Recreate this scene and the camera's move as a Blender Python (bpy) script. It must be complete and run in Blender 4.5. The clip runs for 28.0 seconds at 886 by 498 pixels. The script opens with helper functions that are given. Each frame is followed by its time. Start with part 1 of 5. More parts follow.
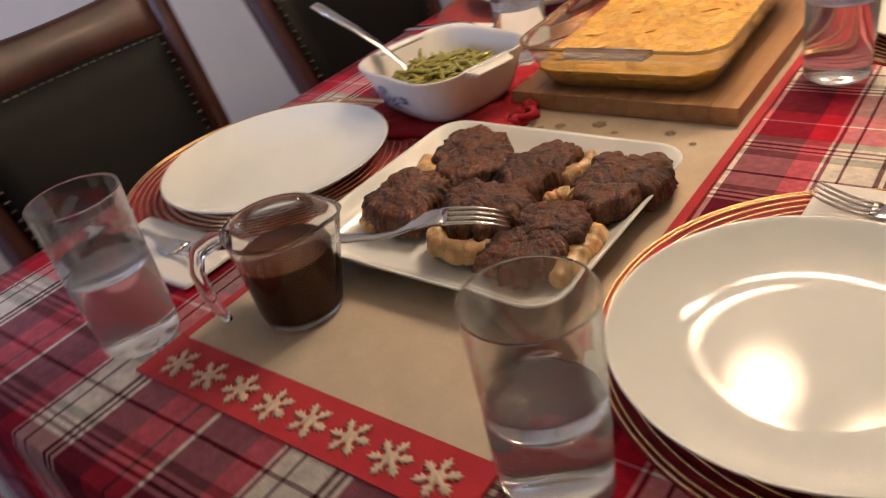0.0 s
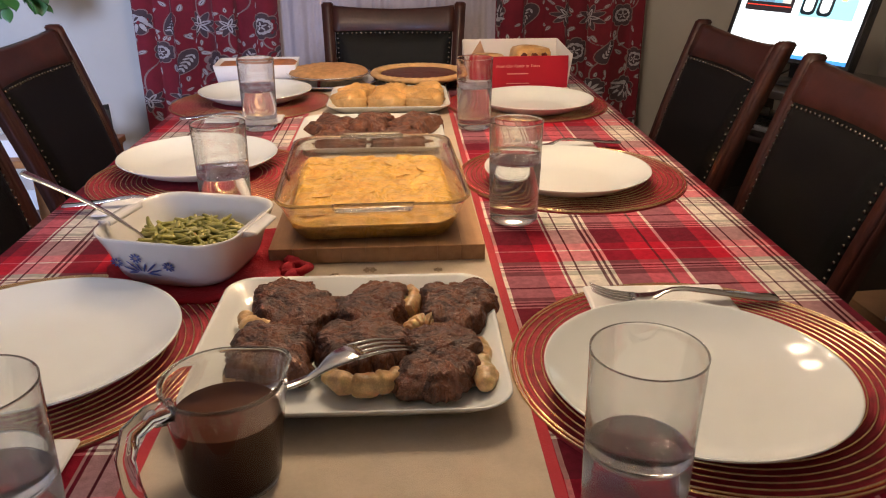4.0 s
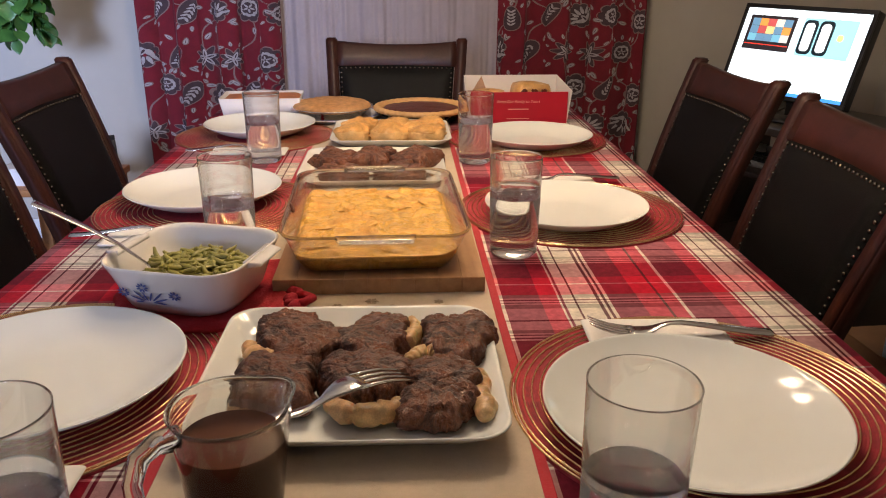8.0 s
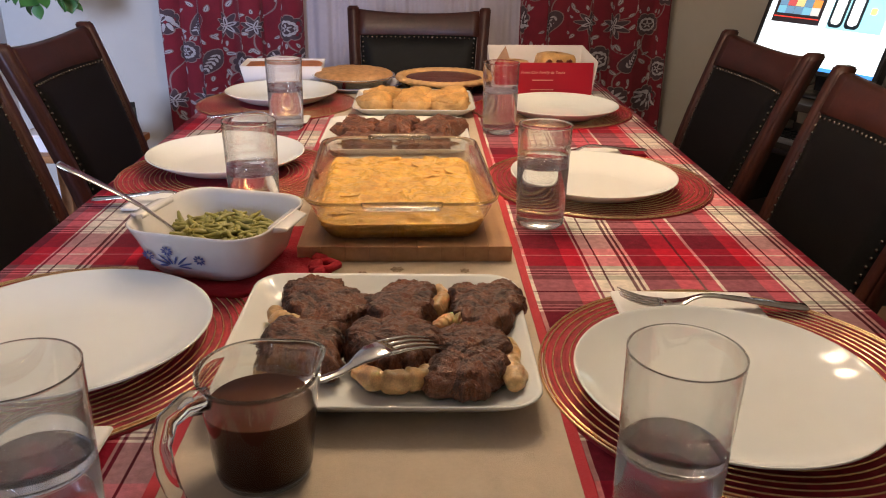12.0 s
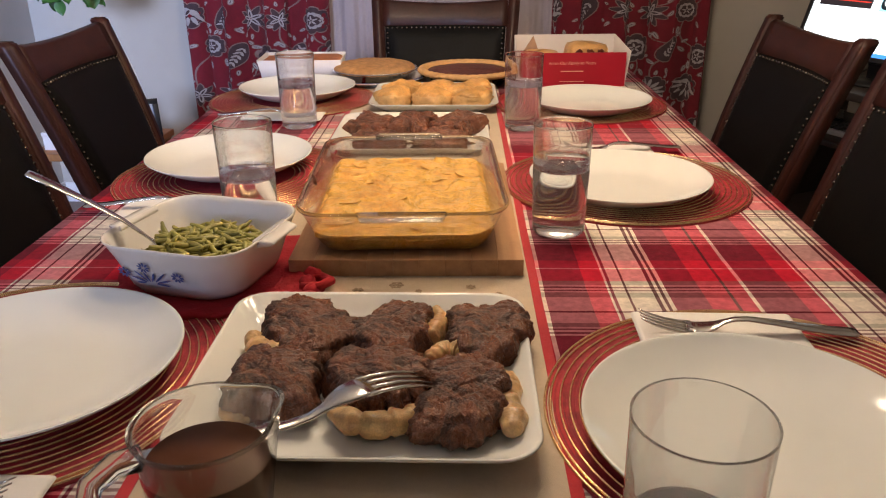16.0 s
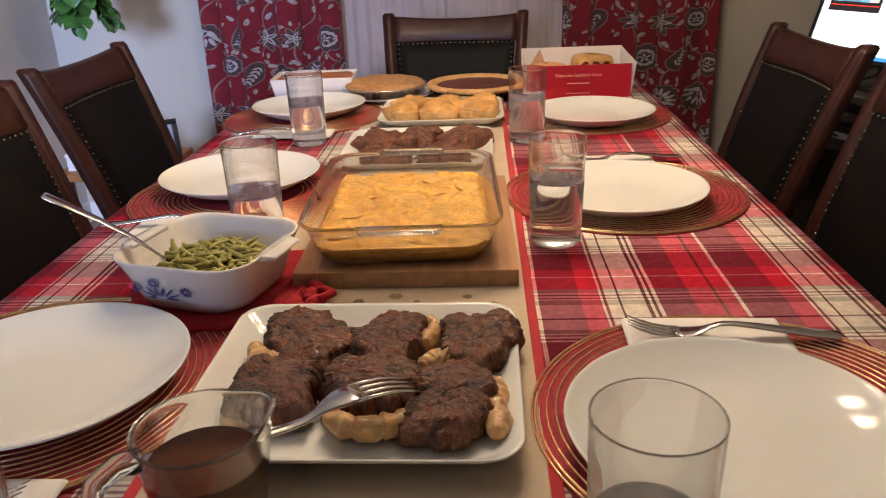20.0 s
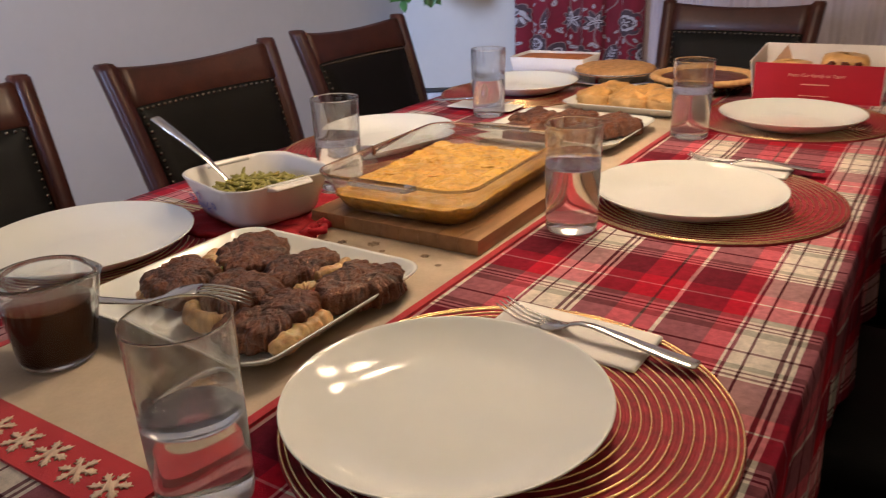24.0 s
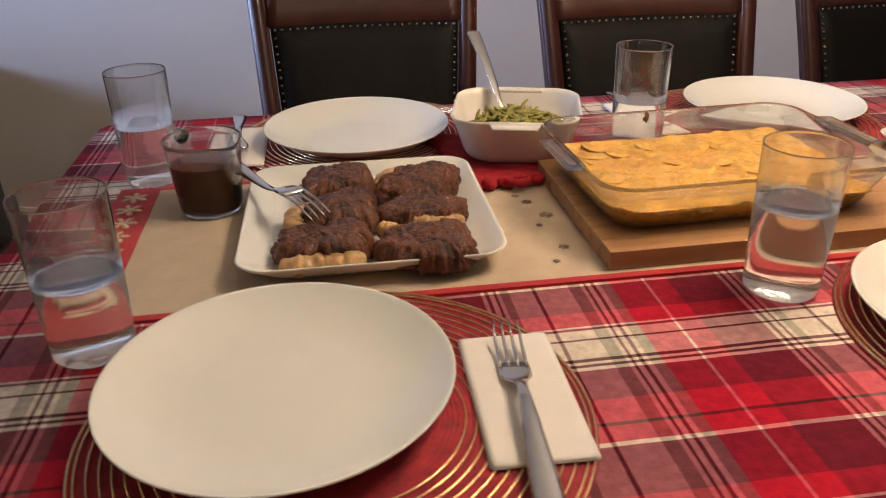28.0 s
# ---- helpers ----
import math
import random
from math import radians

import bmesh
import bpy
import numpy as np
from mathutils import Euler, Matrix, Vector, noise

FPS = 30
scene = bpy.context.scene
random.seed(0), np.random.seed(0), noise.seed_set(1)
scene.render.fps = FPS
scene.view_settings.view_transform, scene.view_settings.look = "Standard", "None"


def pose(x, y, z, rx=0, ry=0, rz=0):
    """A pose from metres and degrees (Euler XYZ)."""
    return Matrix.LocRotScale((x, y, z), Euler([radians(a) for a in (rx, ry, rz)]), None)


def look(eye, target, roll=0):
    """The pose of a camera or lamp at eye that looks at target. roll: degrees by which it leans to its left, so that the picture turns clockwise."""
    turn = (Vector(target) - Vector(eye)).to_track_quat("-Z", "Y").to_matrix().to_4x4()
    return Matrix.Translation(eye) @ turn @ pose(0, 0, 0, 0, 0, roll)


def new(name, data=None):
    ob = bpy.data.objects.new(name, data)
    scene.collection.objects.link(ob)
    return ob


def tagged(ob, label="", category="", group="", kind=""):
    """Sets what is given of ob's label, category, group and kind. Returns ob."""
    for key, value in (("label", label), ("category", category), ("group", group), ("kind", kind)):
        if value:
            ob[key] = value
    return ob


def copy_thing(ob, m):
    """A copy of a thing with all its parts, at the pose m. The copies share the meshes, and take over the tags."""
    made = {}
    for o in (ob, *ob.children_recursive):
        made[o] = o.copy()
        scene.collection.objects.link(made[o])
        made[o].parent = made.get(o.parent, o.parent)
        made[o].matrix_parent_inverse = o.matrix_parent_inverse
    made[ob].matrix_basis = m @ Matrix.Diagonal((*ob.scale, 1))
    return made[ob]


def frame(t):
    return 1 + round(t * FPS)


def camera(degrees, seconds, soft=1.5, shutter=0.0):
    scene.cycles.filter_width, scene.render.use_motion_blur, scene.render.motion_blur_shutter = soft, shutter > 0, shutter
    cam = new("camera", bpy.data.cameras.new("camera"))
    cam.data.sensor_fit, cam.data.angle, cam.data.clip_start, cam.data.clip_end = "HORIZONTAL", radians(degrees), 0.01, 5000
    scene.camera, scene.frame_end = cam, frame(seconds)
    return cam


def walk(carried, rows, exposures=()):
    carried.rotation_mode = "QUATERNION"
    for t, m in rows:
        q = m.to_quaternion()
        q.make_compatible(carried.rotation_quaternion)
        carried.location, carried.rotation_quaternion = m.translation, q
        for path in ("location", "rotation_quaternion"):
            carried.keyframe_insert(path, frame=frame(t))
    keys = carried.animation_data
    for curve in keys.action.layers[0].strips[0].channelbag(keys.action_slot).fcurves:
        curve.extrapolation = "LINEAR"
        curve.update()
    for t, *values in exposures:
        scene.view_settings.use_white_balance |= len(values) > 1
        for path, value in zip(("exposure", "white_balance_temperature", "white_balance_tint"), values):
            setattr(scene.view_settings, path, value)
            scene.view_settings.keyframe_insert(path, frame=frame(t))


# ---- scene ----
cam = camera(59.15, 28.0, soft=1.05, shutter=0.4)
PATH = [
    (0, (0.44, -0.257, 1.155), (-0.737, 0.955, 0.09), -13.0),
    (0.5, (0.255, -0.335, 1.148), (-0.434, 1.223, 0.1), -10.7),
    (1, (0.158, -0.379, 1.143), (-0.145, 1.317, 0.126), -6.1),
    (1.5, (0.064, -0.413, 1.151), (-0.111, 1.37, 0.262), -4.9),
    (2, (0.063, -0.413, 1.151), (0.07, 1.354, 0.214), -2.4),
    (2.5, (0.088, -0.418, 1.153), (0.111, 1.371, 0.26), -2.0),
    (3, (0.086, -0.436, 1.161), (0.096, 1.377, 0.316), -1.9),
    (3.5, (0.084, -0.438, 1.163), (0.12, 1.395, 0.363), -0.9),
    (5.5, (0.087, -0.455, 1.168), (0.13, 1.412, 0.452), 0.9),
    (6, (0.082, -0.456, 1.168), (0.12, 1.415, 0.463), 0.5),
    (6.5, (0.086, -0.458, 1.168), (0.129, 1.417, 0.472), 0.4),
    (7, (0.085, -0.457, 1.17), (0.136, 1.416, 0.47), 0.5),
    (7.5, (0.084, -0.456, 1.172), (0.137, 1.417, 0.474), 0.6),
    (8, (0.082, -0.458, 1.172), (0.134, 1.419, 0.482), 0.4),
    (8.5, (0.077, -0.457, 1.17), (0.134, 1.42, 0.481), 0.7),
    (9, (0.072, -0.454, 1.169), (0.13, 1.418, 0.469), 0.9),
    (9.5, (0.071, -0.453, 1.167), (0.123, 1.415, 0.455), 1.0),
    (10, (0.07, -0.45, 1.164), (0.114, 1.414, 0.441), 0.9),
    (10.5, (0.072, -0.451, 1.165), (0.113, 1.411, 0.437), 0.9),
    (11, (0.069, -0.45, 1.162), (0.105, 1.411, 0.429), 1.0),
    (11.5, (0.072, -0.445, 1.159), (0.097, 1.413, 0.417), 0.9),
    (12, (0.067, -0.446, 1.158), (0.081, 1.409, 0.408), 0.9),
    (12.5, (0.058, -0.45, 1.159), (0.053, 1.402, 0.404), 0.5),
    (14.5, (0.073, -0.421, 1.15), (0.083, 1.421, 0.372), -0.2),
    (15, (0.091, -0.39, 1.151), (0.105, 1.449, 0.365), -0.6),
    (15.5, (0.1, -0.363, 1.149), (0.071, 1.476, 0.364), -0.6),
    (16, (0.111, -0.349, 1.15), (0.021, 1.493, 0.376), -0.4),
    (16.5, (0.13, -0.344, 1.149), (-0.009, 1.502, 0.391), -0.1),
    (17, (0.138, -0.349, 1.148), (-0.019, 1.5, 0.403), -0.3),
    (17.5, (0.139, -0.361, 1.148), (-0.028, 1.494, 0.418), -0.8),
    (18, (0.14, -0.373, 1.152), (-0.007, 1.484, 0.422), -1.0),
    (18.5, (0.108, -0.395, 1.16), (-0.01, 1.459, 0.418), -1.6),
    (19, (0.095, -0.413, 1.169), (0.002, 1.444, 0.431), -1.5),
    (19.5, (0.1, -0.407, 1.164), (0.026, 1.452, 0.431), -1.7),
    (20, (0.145, -0.378, 1.162), (-0.005, 1.472, 0.417), -2.1),
    (20.5, (0.237, -0.343, 1.157), (-0.093, 1.485, 0.415), -1.8),
    (21, (0.3, -0.342, 1.15), (-0.134, 1.457, 0.39), -2.3),
    (21.5, (0.361, -0.368, 1.145), (-0.11, 1.425, 0.394), -2.7),
    (23.5, (0.65, -0.329, 1.158), (-0.22, 1.321, 0.437), -2.6),
    (24, (0.667, -0.282, 1.141), (-0.398, 1.24, 0.399), -2.3),
    (24.5, (0.68, -0.241, 1.137), (-0.55, 1.138, 0.372), -3.3),
    (25, (0.68, -0.186, 1.131), (-0.7, 1.041, 0.362), -3.6),
    (25.5, (0.697, -0.102, 1.129), (-0.784, 0.981, 0.331), -2.6),
    (26, (0.743, -0.015, 1.12), (-0.842, 0.877, 0.288), 0.8),
    (26.5, (0.792, 0.063, 1.119), (-0.88, 0.712, 0.233), 0.6),
    (27, (0.793, 0.107, 1.131), (-0.911, 0.6, 0.207), -2.6),
    (27.5, (0.825, 0.178, 1.153), (-0.925, 0.478, 0.231), -3.0),
    (28, (0.865, 0.255, 1.145), (-0.911, 0.466, 0.249), -1.0),
]
walk(cam, [(t, look(eye, target, roll)) for t, eye, target, roll in PATH], exposures=[(0.0, 0.06), (1.5, 0.08), (3.0, 0.0), (23.5, -0.06), (26.5, -0.09), (28.0, 0.02)])

# ---- world and lights ----
TZ = 0.75
world = bpy.data.worlds.new("world")
scene.world = world
world.use_nodes = True
wn = world.node_tree.nodes
sky = wn.new("ShaderNodeTexSky")
sky.sky_type, sky.sun_disc, sky.sun_elevation, sky.sun_rotation = "NISHITA", False, radians(8), radians(200)
wn["Background"].inputs["Strength"].default_value = 0.05
world.node_tree.links.new(sky.outputs[0], wn["Background"].inputs["Color"])


def lamp(name, kind, energy, color, matrix, size=0.1):
    data = bpy.data.lights.new(name, kind)
    data.energy, data.color = energy, color
    if kind == "AREA":
        data.size = size
    else:
        data.shadow_soft_size = size
    ob = new(name, data)
    ob.matrix_world = matrix
    return ob


# ---- materials ----
def mat(name, col, rough=0.5, metal=0.0, var=0.12, scale=12.0, bump=0.0, bscale=150.0, rand=0.0, coat=0.0, sheen=0.0, sss=0.0, spec=0.5):
    m = bpy.data.materials.new(name)
    m.use_nodes = True
    nt = m.node_tree
    b = nt.nodes["Principled BSDF"]
    b.inputs["Roughness"].default_value, b.inputs["Metallic"].default_value = rough, metal
    b.inputs["Coat Weight"].default_value = coat
    b.inputs["Specular IOR Level"].default_value = spec
    b.inputs["Sheen Weight"].default_value = sheen
    if sss:
        b.inputs["Subsurface Weight"].default_value = sss
        b.inputs["Subsurface Scale"].default_value = 0.01
    co = nt.nodes.new("ShaderNodeTexCoord")
    n1 = nt.nodes.new("ShaderNodeTexNoise")
    n1.inputs["Scale"].default_value, n1.inputs["Detail"].default_value = scale, 6
    nt.links.new(co.outputs["Object"], n1.inputs["Vector"])
    n2 = nt.nodes.new("ShaderNodeTexNoise")
    n2.inputs["Scale"].default_value, n2.inputs["Detail"].default_value = scale * 9, 3
    nt.links.new(co.outputs["Object"], n2.inputs["Vector"])
    add = nt.nodes.new("ShaderNodeMath")
    add.operation = "MULTIPLY_ADD"
    add.inputs[1].default_value = 0.4
    nt.links.new(n2.outputs[0], add.inputs[0])
    nt.links.new(n1.outputs[0], add.inputs[2])
    last = add.outputs[0]
    if rand:
        info = nt.nodes.new("ShaderNodeObjectInfo")
        mix = nt.nodes.new("ShaderNodeMath")
        mix.operation = "MULTIPLY_ADD"
        mix.inputs[1].default_value = rand
        nt.links.new(info.outputs["Random"], mix.inputs[0])
        nt.links.new(last, mix.inputs[2])
        last = mix.outputs[0]
    ramp = nt.nodes.new("ShaderNodeMapRange")
    ramp.inputs[1].default_value, ramp.inputs[2].default_value = 0.4, 1.0 + rand
    ramp.inputs[3].default_value, ramp.inputs[4].default_value = 1 - var, 1 + var
    nt.links.new(last, ramp.inputs[0])
    mul = nt.nodes.new("ShaderNodeVectorMath")
    mul.operation = "SCALE"
    mul.inputs[0].default_value = col[:3]
    nt.links.new(ramp.outputs[0], mul.inputs["Scale"])
    nt.links.new(mul.outputs[0], b.inputs["Base Color"])
    if bump:
        n3 = nt.nodes.new("ShaderNodeTexNoise")
        n3.inputs["Scale"].default_value, n3.inputs["Detail"].default_value = bscale, 4
        nt.links.new(co.outputs["Object"], n3.inputs["Vector"])
        bp = nt.nodes.new("ShaderNodeBump")
        bp.inputs["Strength"].default_value, bp.inputs["Distance"].default_value = bump, 0.002
        nt.links.new(n3.outputs[0], bp.inputs["Height"])
        nt.links.new(bp.outputs[0], b.inputs["Normal"])
    return m


def base_of(m):
    return m.node_tree.nodes["Principled BSDF"]


def glass(name, col=(1, 1, 1), ior=1.45, rough=0.0, thin=0.0):
    """Clear glass; thin is the share that lets light straight through, as a thin wall does."""
    m = bpy.data.materials.new(name)
    m.use_nodes = True
    b = base_of(m)
    b.inputs["Base Color"].default_value = (*col, 1)
    b.inputs["Transmission Weight"].default_value = 1
    b.inputs["Roughness"].default_value, b.inputs["IOR"].default_value = rough, ior
    if thin:
        nt = m.node_tree
        clear, mix = nt.nodes.new("ShaderNodeBsdfTransparent"), nt.nodes.new("ShaderNodeMixShader")
        clear.inputs[0].default_value = (*col, 1)
        mix.inputs[0].default_value = thin
        nt.links.new(b.outputs[0], mix.inputs[1])
        nt.links.new(clear.outputs[0], mix.inputs[2])
        nt.links.new(mix.outputs[0], nt.nodes["Material Output"].inputs[0])
    return m


def emit(name, col, strength):
    m = bpy.data.materials.new(name)
    m.use_nodes = True
    b = base_of(m)
    b.inputs["Base Color"].default_value = (*col, 1)
    b.inputs["Emission Color"].default_value = (*col, 1)
    b.inputs["Emission Strength"].default_value = strength
    return m


def stripes(nt, coord, period, bands, start):
    """Colour bands across one coordinate, repeating: bands are (width share, colour)."""
    sub = nt.nodes.new("ShaderNodeMath")
    sub.operation = "SUBTRACT"
    sub.inputs[1].default_value = start
    nt.links.new(coord, sub.inputs[0])
    coord = sub.outputs[0]
    div = nt.nodes.new("ShaderNodeMath")
    div.operation = "DIVIDE"
    div.inputs[1].default_value = period
    nt.links.new(coord, div.inputs[0])
    fr = nt.nodes.new("ShaderNodeMath")
    fr.operation = "FRACT"
    nt.links.new(div.outputs[0], fr.inputs[0])
    ramp = nt.nodes.new("ShaderNodeValToRGB")
    ramp.color_ramp.interpolation = "CONSTANT"
    total, at = sum(w for w, _ in bands), 0.0
    el = ramp.color_ramp.elements
    el.remove(el[1])
    for i, (w, c) in enumerate(bands):
        e = el[0] if i == 0 else el.new(at / total)
        e.position, e.color = at / total, (*(q ** (1 / 3) for q in c), 1)
        at += w
    nt.links.new(fr.outputs[0], ramp.inputs[0])
    return ramp.outputs[0]


RED, DRED, CREAM, SAGE, DARK = (0.48, 0.009, 0.030), (0.145, 0.007, 0.022), (0.78, 0.70, 0.60), (0.22, 0.22, 0.17), (0.05, 0.008, 0.012)


def plaid(name):
    m = mat(name, (0.5, 0.5, 0.5), 0.9, var=0.27, scale=130, bump=0.45, bscale=700, spec=0.15)
    nt = m.node_tree
    co = nt.nodes.new("ShaderNodeTexCoord")
    wob = nt.nodes.new("ShaderNodeTexNoise")
    wob.inputs["Scale"].default_value, wob.inputs["Detail"].default_value, wob.inputs["Roughness"].default_value = 5, 7, 0.62
    nt.links.new(co.outputs["UV"], wob.inputs["Vector"])
    mixv = nt.nodes.new("ShaderNodeVectorMath")
    mixv.operation = "MULTIPLY_ADD"
    mixv.inputs[1].default_value = (0.006, 0.006, 0)
    nt.links.new(wob.outputs["Color"], mixv.inputs[0])
    nt.links.new(co.outputs["UV"], mixv.inputs[2])
    sep = nt.nodes.new("ShaderNodeSeparateXYZ")
    nt.links.new(mixv.outputs[0], sep.inputs[0])
    a = stripes(nt, sep.outputs[0], 0.2385, WARP, 0.200 - 0.2385 * 5)
    b = stripes(nt, sep.outputs[1], 0.2505, WEFT, 0.4235 - 0.2505 * 5)
    mix = nt.nodes.new("ShaderNodeMix")
    mix.data_type = "RGBA"
    mix.inputs[0].default_value = 0.42
    nt.links.new(a, mix.inputs[6])
    nt.links.new(b, mix.inputs[7])
    # threads are mixed as cube roots, so that dark threads count for more
    last = mix.outputs[2]
    for _ in range(2):
        cube = nt.nodes.new("ShaderNodeVectorMath")
        cube.operation = "MULTIPLY"
        nt.links.new(last, cube.inputs[0])
        nt.links.new(mix.outputs[2], cube.inputs[1])
        last = cube.outputs[0]
    mul = next(n for n in nt.nodes if n.type == "VECT_MATH" and n.operation == "SCALE")
    nt.links.new(last, mul.inputs[0])
    return m


GREY = (0.14, 0.012, 0.024)
WARP = [(4, CREAM), (50, DRED), (24, RED), (3, CREAM), (3, DRED), (14, CREAM), (3, DARK), (28, CREAM), (4, DARK), (4, CREAM), (4, DARK), (4, CREAM), (40, DRED), (28, RED), (4, DARK), (19, RED)]
WEFT = [(3, DARK), (33, CREAM), (12, SAGE), (4, CREAM), (3, DARK), (5, CREAM), (3, DARK), (5, CREAM), (10, SAGE), (34, RED), (3, CREAM), (22, RED), (52, GREY), (4, CREAM), (3, DARK), (5, CREAM), (3, DARK), (4, CREAM), (8, SAGE), (24, CREAM)]

M_WALL = mat("wall_paint", (0.60, 0.57, 0.54), 0.85, var=0.04, scale=3, bump=0.15, bscale=300)
M_WALLB = mat("beige_wall_paint", (0.50, 0.46, 0.40), 0.85, var=0.04, scale=3, bump=0.15, bscale=300)
M_CEIL = mat("ceiling_paint", (0.78, 0.76, 0.73), 0.9, var=0.03)
M_FLOOR = mat("floor_wood", (0.16, 0.10, 0.06), 0.4, var=0.3, scale=4)
M_WHITE = mat("white_porcelain", (0.745, 0.755, 0.705), 0.07, var=0.02, scale=5, spec=0.42)
M_WOOD = mat("dark_cherry_wood", (0.042, 0.0105, 0.006), 0.42, var=0.4, scale=18, bump=0.06, bscale=60, coat=0.04, spec=0.35)
M_LEATHER = mat("black_leather", (0.0052, 0.0048, 0.0040), 0.46, var=0.25, scale=20, bump=0.35, bscale=420, spec=0.12)
M_BRASS = mat("antique_nail", (0.16, 0.14, 0.115), 0.25, 0.9, var=0.2)
M_STEEL = mat("stainless_steel", (0.62, 0.61, 0.59), 0.16, 1.0, var=0.05)
M_GLASS = glass("clear_glass", (0.98, 0.99, 0.985))
M_WATER = glass("water", (1, 1, 1), 1.33)
M_PLAID = plaid("plaid_cloth")
M_LINEN = mat("runner_linen", (0.50, 0.41, 0.30), 0.9, var=0.11, scale=28, bump=0.3, bscale=1100)
M_RED = mat("red_felt", (0.40, 0.008, 0.018), 0.9, var=0.1, scale=30, bump=0.3, bscale=800, sheen=0.2)
M_TAN = mat("embroidery_thread", (0.60, 0.46, 0.34), 0.8, var=0.15, scale=80, bump=0.5, bscale=900)
M_MATRED = mat("woven_red_cord", (0.30, 0.013, 0.024), 0.75, var=0.45, scale=90, bump=0.5, bscale=700)
M_GOLD = mat("gold_thread", (0.93, 0.66, 0.36), 0.24, 1.0, var=0.3, scale=300)
M_BRONZE = mat("dark_bronze", (0.06, 0.045, 0.03), 0.4, 0.9)
M_SHADE = emit("frosted_shade", (1.0, 0.86, 0.68), 8.5)


def meat(name, char, brown, red, pale, scale=26.0, relief=0.004, speck=(0.80, 1.2), wet=0.16):
    """Cooked meat: charred patches, brown grain, reddish and pale fibres, crusted relief."""
    m = mat(name, brown, 0.5, var=0.3, scale=60, bump=1.0, bscale=330, spec=0.34, coat=wet)
    base_of(m).inputs["Coat Roughness"].default_value = 0.16
    nt = m.node_tree
    co = nt.nodes.new("ShaderNodeTexCoord")
    big = nt.nodes.new("ShaderNodeTexNoise")
    big.inputs["Scale"].default_value, big.inputs["Detail"].default_value, big.inputs["Roughness"].default_value = scale, 8, 0.72
    big.inputs["Distortion"].default_value = 0.9
    nt.links.new(co.outputs["Object"], big.inputs["Vector"])
    ramp = nt.nodes.new("ShaderNodeValToRGB")
    el = ramp.color_ramp.elements
    el[0].position, el[0].color = 0.30, (*char, 1)
    el[1].position, el[1].color = 0.78, (*pale, 1)
    for at, c in ((0.43, char), (0.50, brown), (0.60, brown), (0.66, red)):
        e = el.new(at)
        e.color = (*c, 1)
    nt.links.new(big.outputs[0], ramp.inputs[0])
    mul = next(n for n in nt.nodes if n.type == "VECT_MATH" and n.operation == "SCALE")
    nt.links.new(ramp.outputs[0], mul.inputs[0])
    bp = next(n for n in nt.nodes if n.type == "BUMP")
    nt.links.new(bp.outputs[0], base_of(m).inputs["Coat Normal"])
    vor = nt.nodes.new("ShaderNodeTexVoronoi")
    vor.inputs["Scale"].default_value = 170
    nt.links.new(co.outputs["Object"], vor.inputs["Vector"])
    add = nt.nodes.new("ShaderNodeMath")
    soft = nt.nodes.new("ShaderNodeMath")
    soft.operation = "MULTIPLY"
    soft.inputs[1].default_value = 0.20
    nt.links.new(vor.outputs["Distance"], soft.inputs[0])
    nt.links.new(soft.outputs[0], add.inputs[0])
    nt.links.new(big.outputs[0], add.inputs[1])
    fine = nt.nodes.new("ShaderNodeTexNoise")
    fine.inputs["Scale"].default_value, fine.inputs["Detail"].default_value = 560, 6
    nt.links.new(co.outputs["Object"], fine.inputs["Vector"])
    grain = nt.nodes.new("ShaderNodeMath")
    grain.operation = "MULTIPLY_ADD"
    grain.inputs[1].default_value = 0.45
    nt.links.new(fine.outputs[0], grain.inputs[0])
    nt.links.new(add.outputs[0], grain.inputs[2])
    nt.links.new(grain.outputs[0], bp.inputs["Height"])
    bp.inputs["Distance"].default_value = relief
    bp.inputs["Strength"].default_value = 1.0
    # fine speckle over the patches: fibres, and the grain's glints and shade as colour
    spot = nt.nodes.new("ShaderNodeMapRange")
    spot.inputs[1].default_value, spot.inputs[2].default_value = 0.36, 0.66
    spot.inputs[3].default_value, spot.inputs[4].default_value = speck
    nt.links.new(fine.outputs[0], spot.inputs[0])
    tone = nt.nodes.new("ShaderNodeVectorMath")
    tone.operation = "SCALE"
    nt.links.new(ramp.outputs[0], tone.inputs[0])
    nt.links.new(spot.outputs[0], tone.inputs["Scale"])
    nt.links.new(tone.outputs[0], mul.inputs[0])
    rr = nt.nodes.new("ShaderNodeMapRange")
    rr.inputs[1].default_value, rr.inputs[2].default_value = 0.40, 0.62
    rr.inputs[3].default_value, rr.inputs[4].default_value = 0.48, 0.14
    nt.links.new(big.outputs[0], rr.inputs[0])
    nt.links.new(rr.outputs[0], base_of(m).inputs["Roughness"])
    return m


